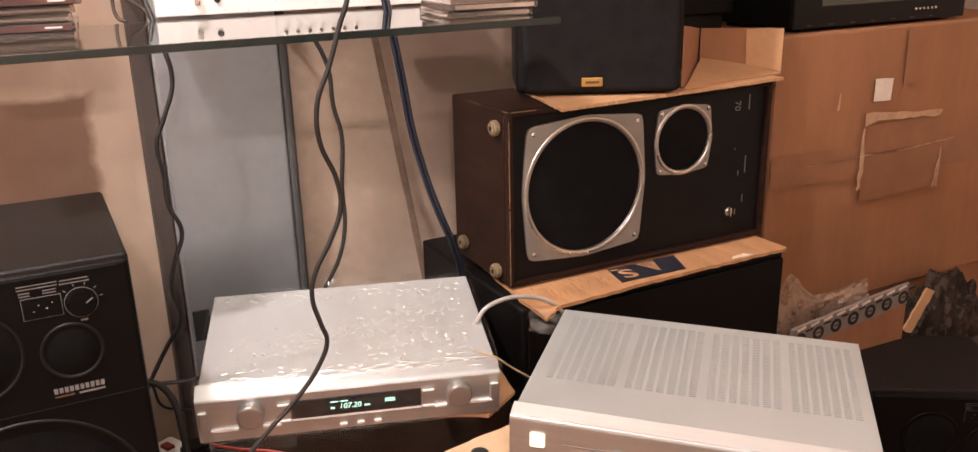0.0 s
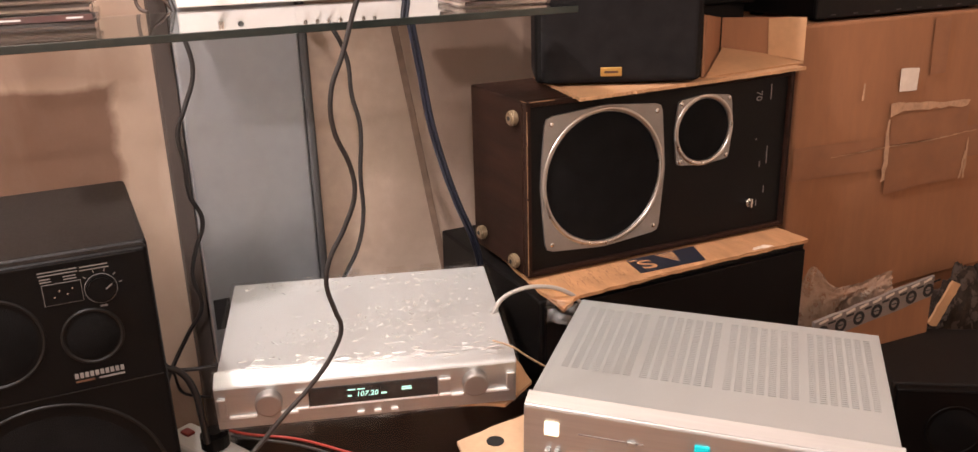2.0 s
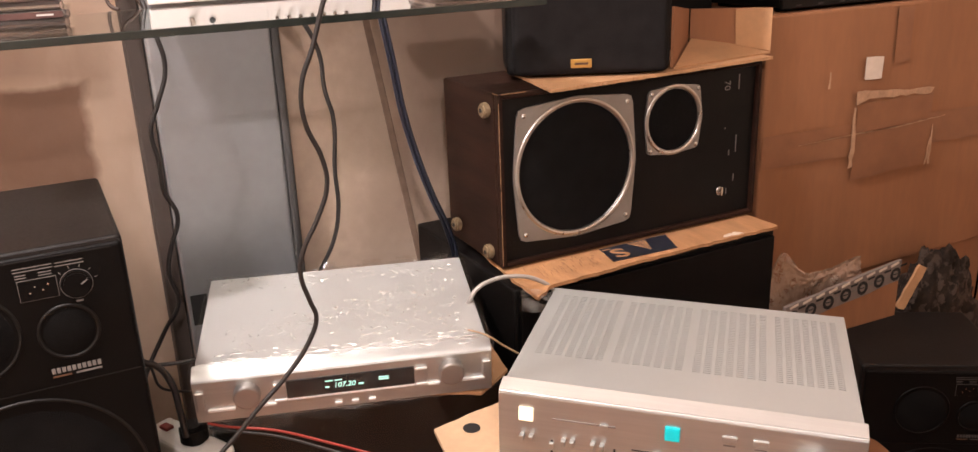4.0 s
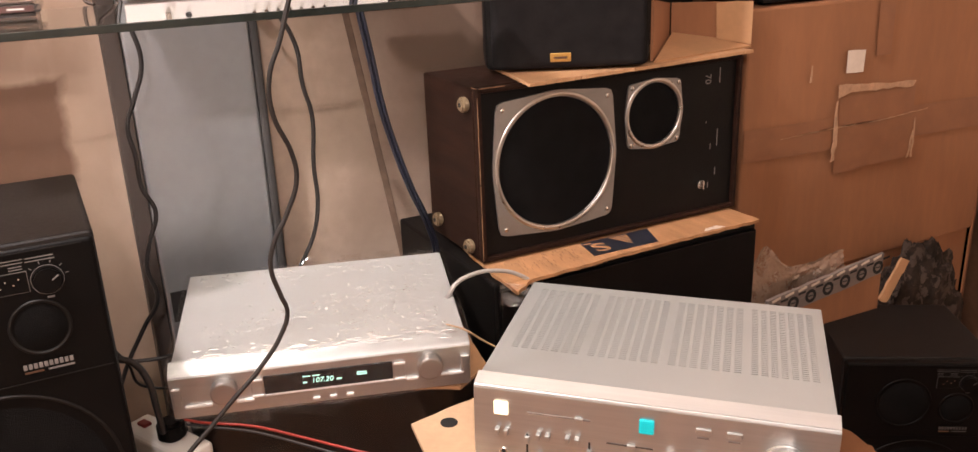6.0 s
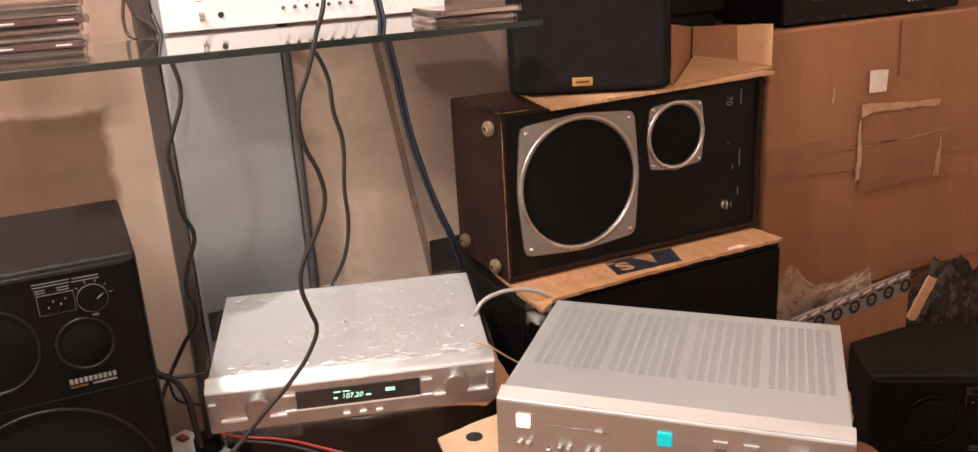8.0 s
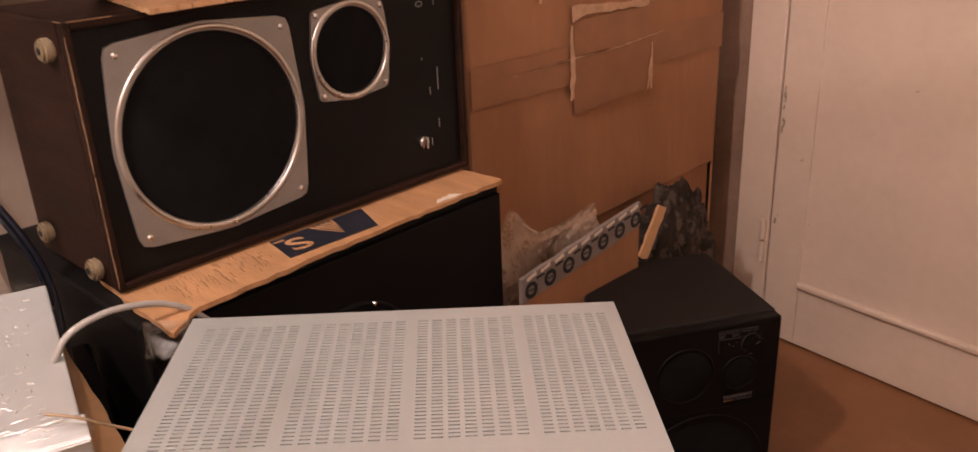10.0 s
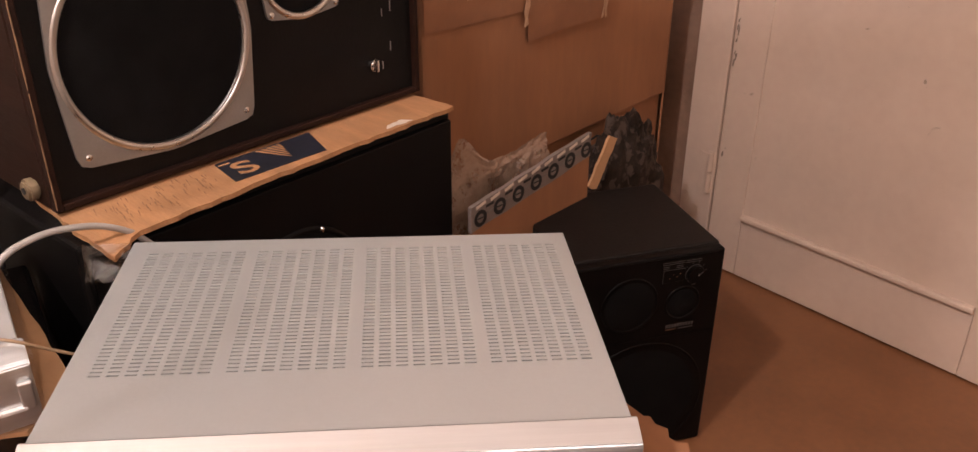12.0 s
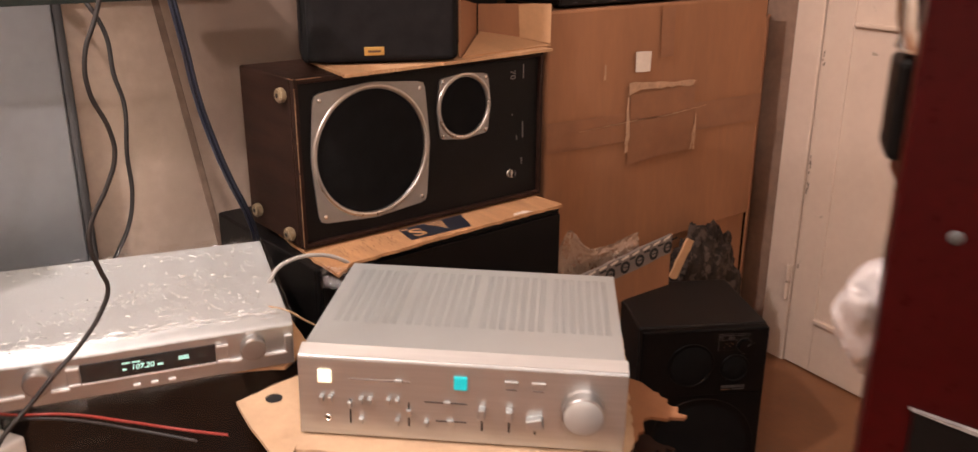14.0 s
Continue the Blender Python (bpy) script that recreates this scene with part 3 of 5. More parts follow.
# ---- lying loudspeaker with aluminium rings ----
def lying_speaker():
    W, D, H = 0.59, 0.22, 0.314
    s = thing("lying_loudspeaker", pose(1.645, 1.285, 0.716), "dark brown loudspeaker lying on its side, worn edges", "speaker")
    part("cabinet", slab(W, D - 0.012, H, 0.004, 2, at=(0, D / 2 + 0.006, 0)), M_DWOOD, s)
    part("baffle", slab(W - 0.016, 0.010, H - 0.016, 0.001, at=(0.001, 0.011, 0.008)), M_BLACK, s, "black front baffle")
    for nm, w, h, x, z in (("edge", 0.009, H, -W / 2 + 0.0045, 0), ("edge", 0.009, H, W / 2 - 0.0045, 0), ("edge", W - 0.018, 0.009, 0, 0), ("edge", W - 0.018, 0.009, 0, H - 0.009)):
        part(nm, slab(w, 0.014, h, 0.002, at=(x, 0.004, z)), M_DWOOD, s)
    rnd = random.Random(5)
    for i in range(22):
        z = rnd.uniform(0.004, H - 0.06)
        part("worn_spot", slab(0.0011, 0.0013, rnd.uniform(0.012, 0.055), 0.0004, 1, at=(-W / 2 + rnd.uniform(0.0006, 0.0014), -0.0030, z)), M_WORN, s)
    part("worn_spot", slab(0.05, 0.0016, 0.0016, 0.0006, 1, at=(-W / 2 + 0.03, -0.003, H - 0.001)), M_WORN, s)
    part("worn_spot", slab(0.0018, 0.02, 0.0018, 0.0006, 1, at=(-W / 2 + 0.0005, 0.008, H - 0.001)), M_WORN, s)

    def plate(cx, cz, half, r, rim, nm):
        def outline(a):
            # straight sides from the corners, tangent to the round rim
            off = abs((a % (math.pi / 2)) - math.pi / 4)
            touch = math.acos(rim / (half * 1.42))
            return min(half * 1.385, rim / math.cos(touch - off)) if off < touch else rim
        p = part(nm, ring_plate(outline, r, 0.004, 96, 0, 0), M_ALUC, s, "cast aluminium mounting plate", m=Matrix.Translation((cx, 0.006, cz)))
        part("bead", turned([(r + 0.0085, -0.0042), (r + 0.006, -0.0062), (r + 0.0025, -0.0058), (r - 0.0005, -0.002), (r - 0.001, 0.002)], 72), M_BEAD, p, "polished rolled rim", smooth=True)
        part("cone_grille", turned([(r, 0.0), (r * 0.9, -0.002), (r * 0.55, -0.004), (0, -0.005)], 64), M_CLOTH, p, "black mesh grille", smooth=True)
        for sx in (-1, 1):
            for sz in (-1, 1):
                o = half * 0.905
                q = part("screw", turned([(0.0042, -0.004), (0.0040, -0.0055), (0.002, -0.0066), (0, -0.0068)], 12, (sx * o, 0, sz * o)), M_CHROME, p)
        return p
    plate(-0.135, 0.162, 0.1205, 0.1195, 0.1310, "woofer_plate")
    plate(0.084, 0.222, 0.0602, 0.0595, 0.0675, "tweeter_plate")
    kb = part("level_knob", disc(0.009, 0.010, 24, 0.002, "y", (0.203, 0.006, 0.062)), M_CHROME, s, "small worn metal knob")
    part("grip", slab(0.004, 0.006, 0.018, 0.001, at=(0.203, -0.006, 0.053)), M_CHROME, kb)
    letters("model_number", "70", 0.020, M_MARKS, s, Matrix.Translation((0.215, 0.0055, 0.272)) @ FACE @ Matrix.Rotation(radians(-90), 4, "Z"))
    for x, z, h in ((0.245, 0.262, 0.030), (0.228, 0.130, 0.012), (0.245, 0.135, 0.035), (0.215, 0.185, 0.004), (0.243, 0.075, 0.015), (0.226, 0.05, 0.012)):
        part("caption_bar", slab(0.0022, 0.0008, h, 0, at=(x, 0.006, z)), M_MARKS, s)
    for y, z in ((0.035, 0.283), (0.038, 0.022), (0.172, 0.036)):
        ft = part("foot", disc(0.0135, 0.014, 24, 0.003, "x", (-W / 2 - 0.014, y, z)), M_RUBBER, s, "yellowed rubber foot")
        part("screw", disc(0.004, 0.002, 12, 0, "x", (-W / 2 - 0.0155, y, z)), M_DARK, ft)


lying_speaker()

# ---- lower black loudspeaker ----
low = thing("floor_loudspeaker", pose(1.634, 1.205, 0), "large black loudspeaker under a cardboard sheet", "speaker")
part("cabinet", slab(0.60, 0.43, 0.702, 0.005, 2, at=(0, 0.223, 0)), M_BLACK, low)
part("baffle", slab(0.585, 0.012, 0.68, 0.002, at=(0, 0.004, 0.01)), M_BLACK2, low)
part("woofer_ring", turned([(0.118, 0), (0.117, -0.004), (0.110, -0.004), (0.108, 0.001)], 64, (-0.02, -0.002, 0.50)), M_BLACK2, low, smooth=True)
part("woofer_grille", turned([(0.108, 0), (0.05, -0.003), (0, -0.004)], 64, (-0.02, -0.002, 0.50)), M_CLOTH, low, smooth=True)
for i in range(8):
    a = radians(22.5 + 45 * i)
    part("screw", turned([(0.004, 0), (0.003, -0.002), (0, -0.003)], 10, (-0.02 + 0.114 * math.cos(a), -0.006, 0.50 + 0.114 * math.sin(a))), M_CHROME, low)

# ---- cardboard sheet between the two, with print ----
sh = thing("cardboard_sheet", pose(1.63, 1.245, 0.7045, 0, 0, 0), "torn strip of printed cardboard under a loudspeaker", "cardboard")
part("sheet", prism(ragged([(-0.284, -0.095), (-0.235, -0.06), (0.0, -0.047), (0.302, -0.042), (0.297, 0.20), (-0.262, 0.20), (-0.280, 0.03)], 0.015, 0.0022, 3), 0.0065), M_CARD3, sh)
part("label_panel", prism([(-0.087, -0.030), (0.056, -0.034), (0.082, 0.036), (-0.074, 0.036)], 0.0006), M_NAVY, sh, "dark navy printed field", m=Matrix.Translation((0, 0, 0.0068)))
letters("letter", "S", 0.056, M_CARD3, sh, pose(-0.052, -0.002, 0.0076, 0, 0, -6) @ Matrix.Diagonal((1.3, 1, 1, 1)), depth=0.0003).data.offset = 0.0007
part("stripe", slab(0.016, 0.004, 0.0005, 0, at=(-0.066, 0.026, 0.0075)), M_CARD3, sh, "end of a cut-off letter")
for i in range(5):
    x = -0.012 + 0.0085 * i
    part("stripe", prism([(x, 0.032), (x + 0.0045, 0.032), (0.012 + 0.0030 * i, -0.016 + 0.008 * i), (0.009 + 0.0030 * i, -0.014 + 0.008 * i)], 0.0005), M_CARD3, sh, m=Matrix.Translation((0, 0, 0.0074)))
rnd = random.Random(8)
for i in range(60):
    part("print_line", slab(rnd.uniform(0.0007, 0.0013), rnd.uniform(0.006, 0.020), 0.0003, 0, at=(0, 0, 0)), M_PRINT, sh, m=pose(-0.245 + 0.15 * rnd.random(), -0.036 + 0.068 * rnd.random(), 0.0066, 0, 0, -14 + rnd.uniform(-6, 6)))
part("torn_patch", prism(ragged([(0.165, -0.037), (0.215, -0.040), (0.205, -0.026), (0.175, -0.028)], 0.006, 0.002, 4), 0.0008), M_PAPER, sh, m=Matrix.Translation((0, 0, 0.0067)))

ps_ = sheet(0.075, 0.045, 20, 12, lambda x, y: 0.012 * noise.noise(Vector((x * 40, y * 40, 2))) + 0.006 * noise.noise(Vector((x * 110, y * 110, 5))))
tagged(part("plastic_scrap", ps_, M_SCRAP, None, m=pose(1.352, 1.148, 0.703, 40, 12, -20), smooth=True), "crumpled scrap of clear plastic on the cardboard corner", "plastic film")

# ---- sheet on the lying loudspeaker, and the small loudspeaker on it ----
up = thing("cardboard_flap", pose(1.645, 1.285, 1.0315), "torn sheet of pale cardboard lying on a loudspeaker", "cardboard")
part("sheet", prism(ragged([(-0.190, 0.10), (-0.218, -0.048), (0.02, -0.034), (0.312, -0.012), (0.305, 0.12), (0.29, 0.20), (-0.17, 0.20)], 0.006, 0.0017, 9), 0.006), M_CARD2, up)



def board(corners, thick):
    """A flat piece of board with the given corners in space, thickened downwards or backwards."""
    bm = bmesh.new()
    f = bm.faces.new([bm.verts.new(c) for c in corners])
    bm.normal_update()
    away = f.normal * -thick
    ext = bmesh.ops.extrude_face_region(bm, geom=[f])
    bmesh.ops.translate(bm, vec=away, verts=[v for v in ext["geom"] if isinstance(v, bmesh.types.BMVert)])
    bmesh.ops.recalc_face_normals(bm, faces=bm.faces[:])
    return bm


AT = Matrix.Translation((-1.645, -1.285, -1.0315))
part("raised_corner", board([(1.712, 1.270, 1.0410), (1.978, 1.302, 1.0410), (1.930, 1.362, 1.0560), (1.872, 1.418, 1.0660)], 0.004), M_CARD2, up, "bent-up corner of the sheet", m=AT)
part("back_panel", board([(1.980, 1.306, 1.0400), (1.980, 1.306, 1.1270), (1.925, 1.366, 1.1255), (1.873, 1.424, 1.1240), (1.873, 1.424, 1.0400)], 0.005), M_CARD, up, "standing brown back flap", m=AT)
# Lit part of the back flap, put in as a paler board
part("lit_flap_part", board([(1.977, 1.302, 1.0430), (1.977, 1.302, 1.1255), (1.955, 1.326, 1.1275), (1.929, 1.354, 1.1240), (1.931, 1.352, 1.0540)], 0.0025), M_CARD2, up, "paler board standing for the lit part of the back flap", m=AT)
part("side_panel", board([(1.712, 1.275, 1.0400), (1.8715, 1.4265, 1.0400), (1.8715, 1.4265, 1.1240), (1.712, 1.275, 1.1500)], 0.005), M_CARD, up, "standing side flap", m=AT)

ts = thing("bookshelf_speaker", pose(1.547, 1.300, 1.0385, 0, 0, -26), "small black loudspeaker with a gold badge", "speaker")
part("cabinet", slab(0.298, 0.15, 0.44, 0.012, 3, at=(0, 0.097, 0)), M_BLACK, ts)
part("front_cloth", slab(0.275, 0.03, 0.432, 0.012, 4, at=(0, 0.008, 0.004)), M_CLOTHG, ts, "black cloth front grille")
bd = part("badge", slab(0.037, 0.003, 0.0155, 0.001, at=(-0.017, -0.0085, 0.017)), M_BRASS, ts, "gold maker's badge")
part("badge_mark", slab(0.024, 0.001, 0.004, 0, at=(-0.017, -0.0102, 0.0225)), M_MARKD, bd)

# ---- big carton ----
def big_carton():
    x0, x1, y0, H = 1.962, 2.77, 1.292, 1.112
    b = thing("large_carton", pose(1.9927, 1.322, -0.0309) @ Matrix.Scale(1.0236, 4), "large worn brown carton with tape and torn patches", "box")
    w = x1 - x0
    part("body", slab(w, 0.30, H - 0.50, 0.006, 2, at=(w / 2, 0.155, 0.50)), M_CARD, b)
    part("lower_body", slab(w - 0.296, 0.285, 0.4748, 0.006, 2, at=(w - (w - 0.30) / 2, 0.158, 0.0302)), M_CARD, b)
    part("lower_body", slab(0.29, 0.18, 0.4748, 0.006, 2, at=(0.150, 0.205, 0.0302)), M_CARD, b)
    part("tape_strip", prism([(0.0, 0.80), (w, 0.775), (w, 0.85), (0.0, 0.87)], 0.0003, axis="y"), M_TAPE, b, "glossy brown packing tape", m=Matrix.Translation((0, 0.0, 0)))
    part("tape_strip", prism([(0.369, 0.985), (0.417, 0.985), (0.415, H - 0.01), (0.365, H - 0.01)], 0.0003, axis="y"), M_TAPE, b, m=Matrix.Translation((0, -0.0006, 0)))
    part("paper_label", prism(ragged([(0.279, 0.958), (0.330, 0.956), (0.332, 1.003), (0.278, 1.006)], 0.02, 0.0015, 6), 0.001, axis="y"), M_PAPER, b, "small white paper label", m=Matrix.Translation((0, -0.0024, 0)))
    part("torn_patch", prism(ragged([(0.262, 0.905), (0.30, 0.915), (0.50, 0.905), (0.510, 0.917), (0.33, 0.930), (0.260, 0.934)], 0.02, 0.003, 7), 0.001, axis="y"), M_TORN, b, m=Matrix.Translation((0, -0.0024, 0)))
    part("torn_patch", prism(ragged([(0.253, 0.765), (0.265, 0.768), (0.267, 0.84), (0.262, 0.90), (0.257, 0.90), (0.255, 0.84)], 0.015, 0.003, 8), 0.001, axis="y"), M_TORN, b, m=Matrix.Translation((0, -0.0036, 0)))
    part("torn_patch", prism(ragged([(0.518, 0.735), (0.524, 0.736), (0.523, 0.80), (0.519, 0.83)], 0.015, 0.002, 9), 0.001, axis="y"), M_TORN, b, m=Matrix.Translation((0, -0.0036, 0)))
    part("torn_patch", prism(ragged([(0.17, 0.95), (0.176, 0.95), (0.176, 0.985), (0.172, 0.985)], 0.01, 0.001, 10), 0.001, axis="y"), M_TORN, b, m=Matrix.Translation((0, -0.0036, 0)))
    part("tape_strip", prism(ragged([(0.268, 0.735), (0.515, 0.738), (0.512, 0.905), (0.268, 0.905)], 0.03, 0.002, 15), 0.0003, axis="y"), M_TAPE, b, "darker square of tape", m=Matrix.Translation((0, -0.0012, 0)))
    part("torn_patch", prism(ragged([(0.10, 0.838), (0.26, 0.842), (0.40, 0.838), (0.56, 0.846), (0.56, 0.8475), (0.40, 0.8405), (0.10, 0.8395)], 0.012, 0.0012, 16), 0.0006, axis="y"), M_TORN, b, m=Matrix.Translation((0, -0.0030, 0)))
    part("torn_patch", prism(ragged([(0.505, 0.735), (0.511, 0.737), (0.522, 0.80), (0.516, 0.80)], 0.012, 0.002, 17), 0.0008, axis="y"), M_TORN, b, m=Matrix.Translation((0, -0.0030, 0)))
    part("side_flap", slab(0.155, 0.005, 1.02, 0.002, at=(0.0775, 0, 0)), M_CARD, b, "brown flap bent back at the corner", m=pose(w - 0.002, 0.006, 0.031, 0, 0, 31))


big_carton()

# ---- dark devices on the carton ----
dv = thing("black_receiver", pose(2.308, 1.345, 1.1083, 0, 0, 0), "black hi-fi receiver with small buttons, on the carton", "hi-fi device")
part("case", slab(0.52, 0.24, 0.15, 0.004, at=(0, 0.13, 0.008)), M_BLACK2, dv)
part("front_panel", slab(0.53, 0.012, 0.155, 0.003, at=(0, 0.004, 0.006)), M_BLACK, dv)
part("display_window", slab(0.34, 0.003, 0.05, 0.001, at=(-0.02, -0.003, 0.05)), M_GWIN, dv)
for i in range(6):
    part("button", slab(0.007, 0.005, 0.005, 0.001, 1, at=(0.095 + 0.013 * i, -0.004, 0.028)), M_CHROME, dv)
for i in range(7):
    part("caption_bar", slab(0.013, 0.001, 0.002, 0, at=(-0.22 + 0.062 * i, -0.0025, 0.012)), M_INK, dv)
for sx in (-1, 1):
    for sy in (0.04, 0.22):
        part("foot", disc(0.015, 0.008, 16, 0.001, "z", (0.22 * sx, sy, -0.0005)), M_BLACK2, dv)
dv2 = thing("black_deck", pose(1.86, 1.42, 1.038, 0, 0, 0), "black hi-fi deck beside the carton", "hi-fi device")
part("case", slab(0.30, 0.20, 0.30, 0.004, at=(-0.04, 0.12, 0.11)), M_BLACK2, dv2)
part("stand", slab(0.28, 0.18, 0.11, 0.003, at=(-0.04, 0.13, 0)), M_BLACK, dv2)

# ---- torn carton with a printed rim, bubble wrap and dark fabric ----
tc_ = thing("torn_carton", pose(1.972, 1.205, 0, 0, 0, -2), "open torn carton with a grey printed rim", "box")
part("side", prism([(0.0, 0.0), (0.330, 0.0), (0.325, 0.522), (0.0, 0.482)], 0.006, axis="y"), M_CARD, tc_)
part("side", slab(0.006, 0.085, 0.47, 0.001, at=(0.327, 0.045, 0)), M_CARD, tc_)
part("printed_rim", prism(ragged([(-0.004, 0.475), (0.326, 0.517), (0.328, 0.565), (-0.004, 0.523)], 0.03, 0.002, 41), 0.0075, axis="y"), M_STRIP, tc_, "grey board printed with dark circles", m=Matrix.Translation((0, 0.001, 0)))
for i in range(7):
    x = 0.018 + i * 0.049
    c = part("printed_circle", ring_plate(lambda a: 0.0155, 0.0085, 0.0006, 20, x, 0.497 + i * 0.0062), M_DARK, tc_, m=Matrix.Translation((0, -0.0068, 0)))
    part("printed_bar", slab(0.014, 0.0004, 0.0022, 0, at=(x, -0.0004, 0.496 + i * 0.0062)), M_DARK, c)
    part("printed_bar", slab(0.020, 0.0006, 0.0045, 0, at=(0, 0, 0)), M_DARK, tc_, m=pose(x + 0.024, -0.0070, 0.513 + i * 0.0062, 0, -7, 0))
for i in range(9):
    part("white_dash", slab(0.024, 0.0006, 0.0055, 0, at=(0, 0, 0)), M_PAPER, tc_, m=pose(0.020 + i * 0.036, -0.0070, 0.5185 + i * 0.00465, 0, -14, 0))
part("rim_line", prism([(0, 0.496), (0.322, 0.537), (0.322, 0.5395), (0, 0.4985)], 0.0003, axis="y"), M_MARKS, tc_, m=Matrix.Translation((0, -0.0067, 0)))
part("flap", prism(ragged([(0, 0), (0.022, -0.012), (0.072, 0.082), (0.052, 0.092)], 0.012, 0.003, 2), 0.006, axis="y"), M_CARD2, tc_, "bent pale flap", m=pose(0.325, -0.004, 0.455, 0, 0, -8))

bw = sheet(0.30, 0.16, 34, 18, lambda x, y: 0.022 * noise.noise(Vector((x * 9, y * 9, 1))) + 0.010 * abs(noise.noise(Vector((x * 22, y * 22, 4)))) + 0.004 * noise.noise(Vector((x * 60, y * 60, 7))))
for v in bw.verts:
    top = 0.5 + 0.5 * noise.noise(Vector((v.co.x * 11, 3, 3)))
    if v.co.y > 0:
        v.co.y *= 0.30 + 0.25 * top + 0.75 * math.exp(-((v.co.x + 0.085) / 0.035) ** 2)
bwo = part("bubble_wrap", bw, M_BUBBLE, None, m=pose(2.12, 1.262, 0.515, 80, 0, 0))
tagged(bwo, "crumpled clear bubble wrap stuffed in a carton", "bubble wrap")
fb = bmesh.new()
bmesh.ops.create_icosphere(fb, subdivisions=5, radius=1)
for v in fb.verts:
    p = v.co.copy()
    k = 1 + 0.22 * noise.noise(p * 2.6) + 0.22 * abs(noise.noise(p * 5)) + 0.07 * noise.noise(p * 15)
    v.co = Vector((p.x * 0.165 * k, p.y * 0.055 * k, max(p.z * k, -0.9) * 0.265))
tagged(part("crumpled_fabric", fb, M_BAG, None, m=pose(2.500, 1.240, 0.2385), smooth=True), "crumpled dark patterned fabric behind a loudspeaker", "fabric")

# ---- amplifier ----
AMP = pose(1.3846, 0.8233, 0.748, 0.13, 1.18, -43.9) @ Matrix.Translation((0, 0, -0.125))


def amplifier():
    W, D, H = 0.436, 0.318, 0.125
    a = thing("amplifier", AMP, "silver stereo amplifier with lit buttons and slotted top", "amplifier")
    yf = -D / 2
    BW, y0, y1 = 0.428, yf + 0.024, D / 2
    # top plate with slots
    xs, slots_x = [-BW / 2], []
    for g0, g1 in ((0.045, 0.257), (0.287, 0.500), (0.532, 0.745), (0.775, 0.965)):
        pitch = (g1 - g0) / 6.62
        for c in range(7):
            xa = -BW / 2 + BW * (g0 + pitch * c)
            slots_x.append(len(xs))
            xs += [xa, xa + BW * pitch * 0.70]
    xs.append(BW / 2)
    ys, slots_y = [y0], []
    n_rows = 38
    ya, yb = yf + 0.31 * D, yf + 0.935 * D
    for r in range(n_rows):
        slots_y.append(len(ys))
        t = ya + (yb - ya) * r / n_rows
        ys += [t, t + (yb - ya) / n_rows * 0.36]
    ys.append(y1)
    bm = bmesh.new()
    top = [[bm.verts.new((x, y, H)) for y in ys] for x in xs]
    bot = [[bm.verts.new((x, y, H - 0.0016)) for y in ys] for x in xs]
    sx, sy = set(slots_x), set(slots_y)
    hole = lambda i, j: i in sx and j in sy
    for i in range(len(xs) - 1):
        for j in range(len(ys) - 1):
            if hole(i, j):
                for (p, q) in (((i, j), (i + 1, j)), ((i + 1, j), (i + 1, j + 1)), ((i + 1, j + 1), (i, j + 1)), ((i, j + 1), (i, j))):
                    bm.faces.new((top[p[0]][p[1]], top[q[0]][q[1]], bot[q[0]][q[1]], bot[p[0]][p[1]]))
            else:
                bm.faces.new((top[i][j], top[i + 1][j], top[i + 1][j + 1], top[i][j + 1]))
                bm.faces.new((bot[i][j], bot[i][j + 1], bot[i + 1][j + 1], bot[i + 1][j]))
    part("top_cover", bm, M_SILVER, a, "silver slotted top cover")
    for x in (-BW / 2 + 0.0008, BW / 2 - 0.0008):
        part("side_cover", slab(0.0016, y1 - y0, H - 0.012, 0, at=(x, (y0 + y1) / 2, 0.010)), M_SILVER, a)
    part("rear_panel", slab(BW - 0.004, 0.0016, H - 0.012, 0, at=(0, y1 - 0.001, 0.010)), M_BLACK2, a)
    part("chassis", slab(BW - 0.004, y1 - y0 - 0.004, 0.004, 0.001, at=(0, (y0 + y1) / 2, 0.010)), M_DARK, a)
    part("inner_tray", slab(BW - 0.02, y1 - y0 - 0.02, 0.072, 0.004, at=(0, (y0 + y1) / 2, 0.014)), M_SHEETIN, a)
    for i in range(7):
        part("heatsink_fin", slab(0.003, 0.16, 0.020, 0, at=(-0.15 + 0.016 * i, 0.02, 0.0865)), M_ALU, a)
    part("transformer", slab(0.10, 0.09, 0.020, 0.004, at=(0.12, 0.02, 0.0865)), M_SHEETD, a)
    # front panel with a slanting top lip
    prof = [(yf, 0.002), (yf, H - 0.010), (yf + 0.0016, H - 0.006), (yf + 0.022, H + 0.0015), (yf + 0.025, H + 0.001), (yf + 0.025, 0.002)]
    bm = bmesh.new()
    L = [bm.verts.new((-W / 2, y, z)) for y, z in prof]
    R = [bm.verts.new((W / 2, y, z)) for y, z in prof]
    for i in range(len(prof)):
        j = (i + 1) % len(prof)
        bm.faces.new((L[i], R[i], R[j], L[j]))
    bm.faces.new(L[::-1])
    bm.faces.new(R)
    bmesh.ops.recalc_face_normals(bm, faces=bm.faces[:])
    bmesh.ops.bevel(bm, geom=bm.edges[:], offset=0.0008, segments=1, affect="EDGES")
    fp = part("front_panel", bm, M_ALU, a, "brushed aluminium front panel")
    lip = bmesh.new()
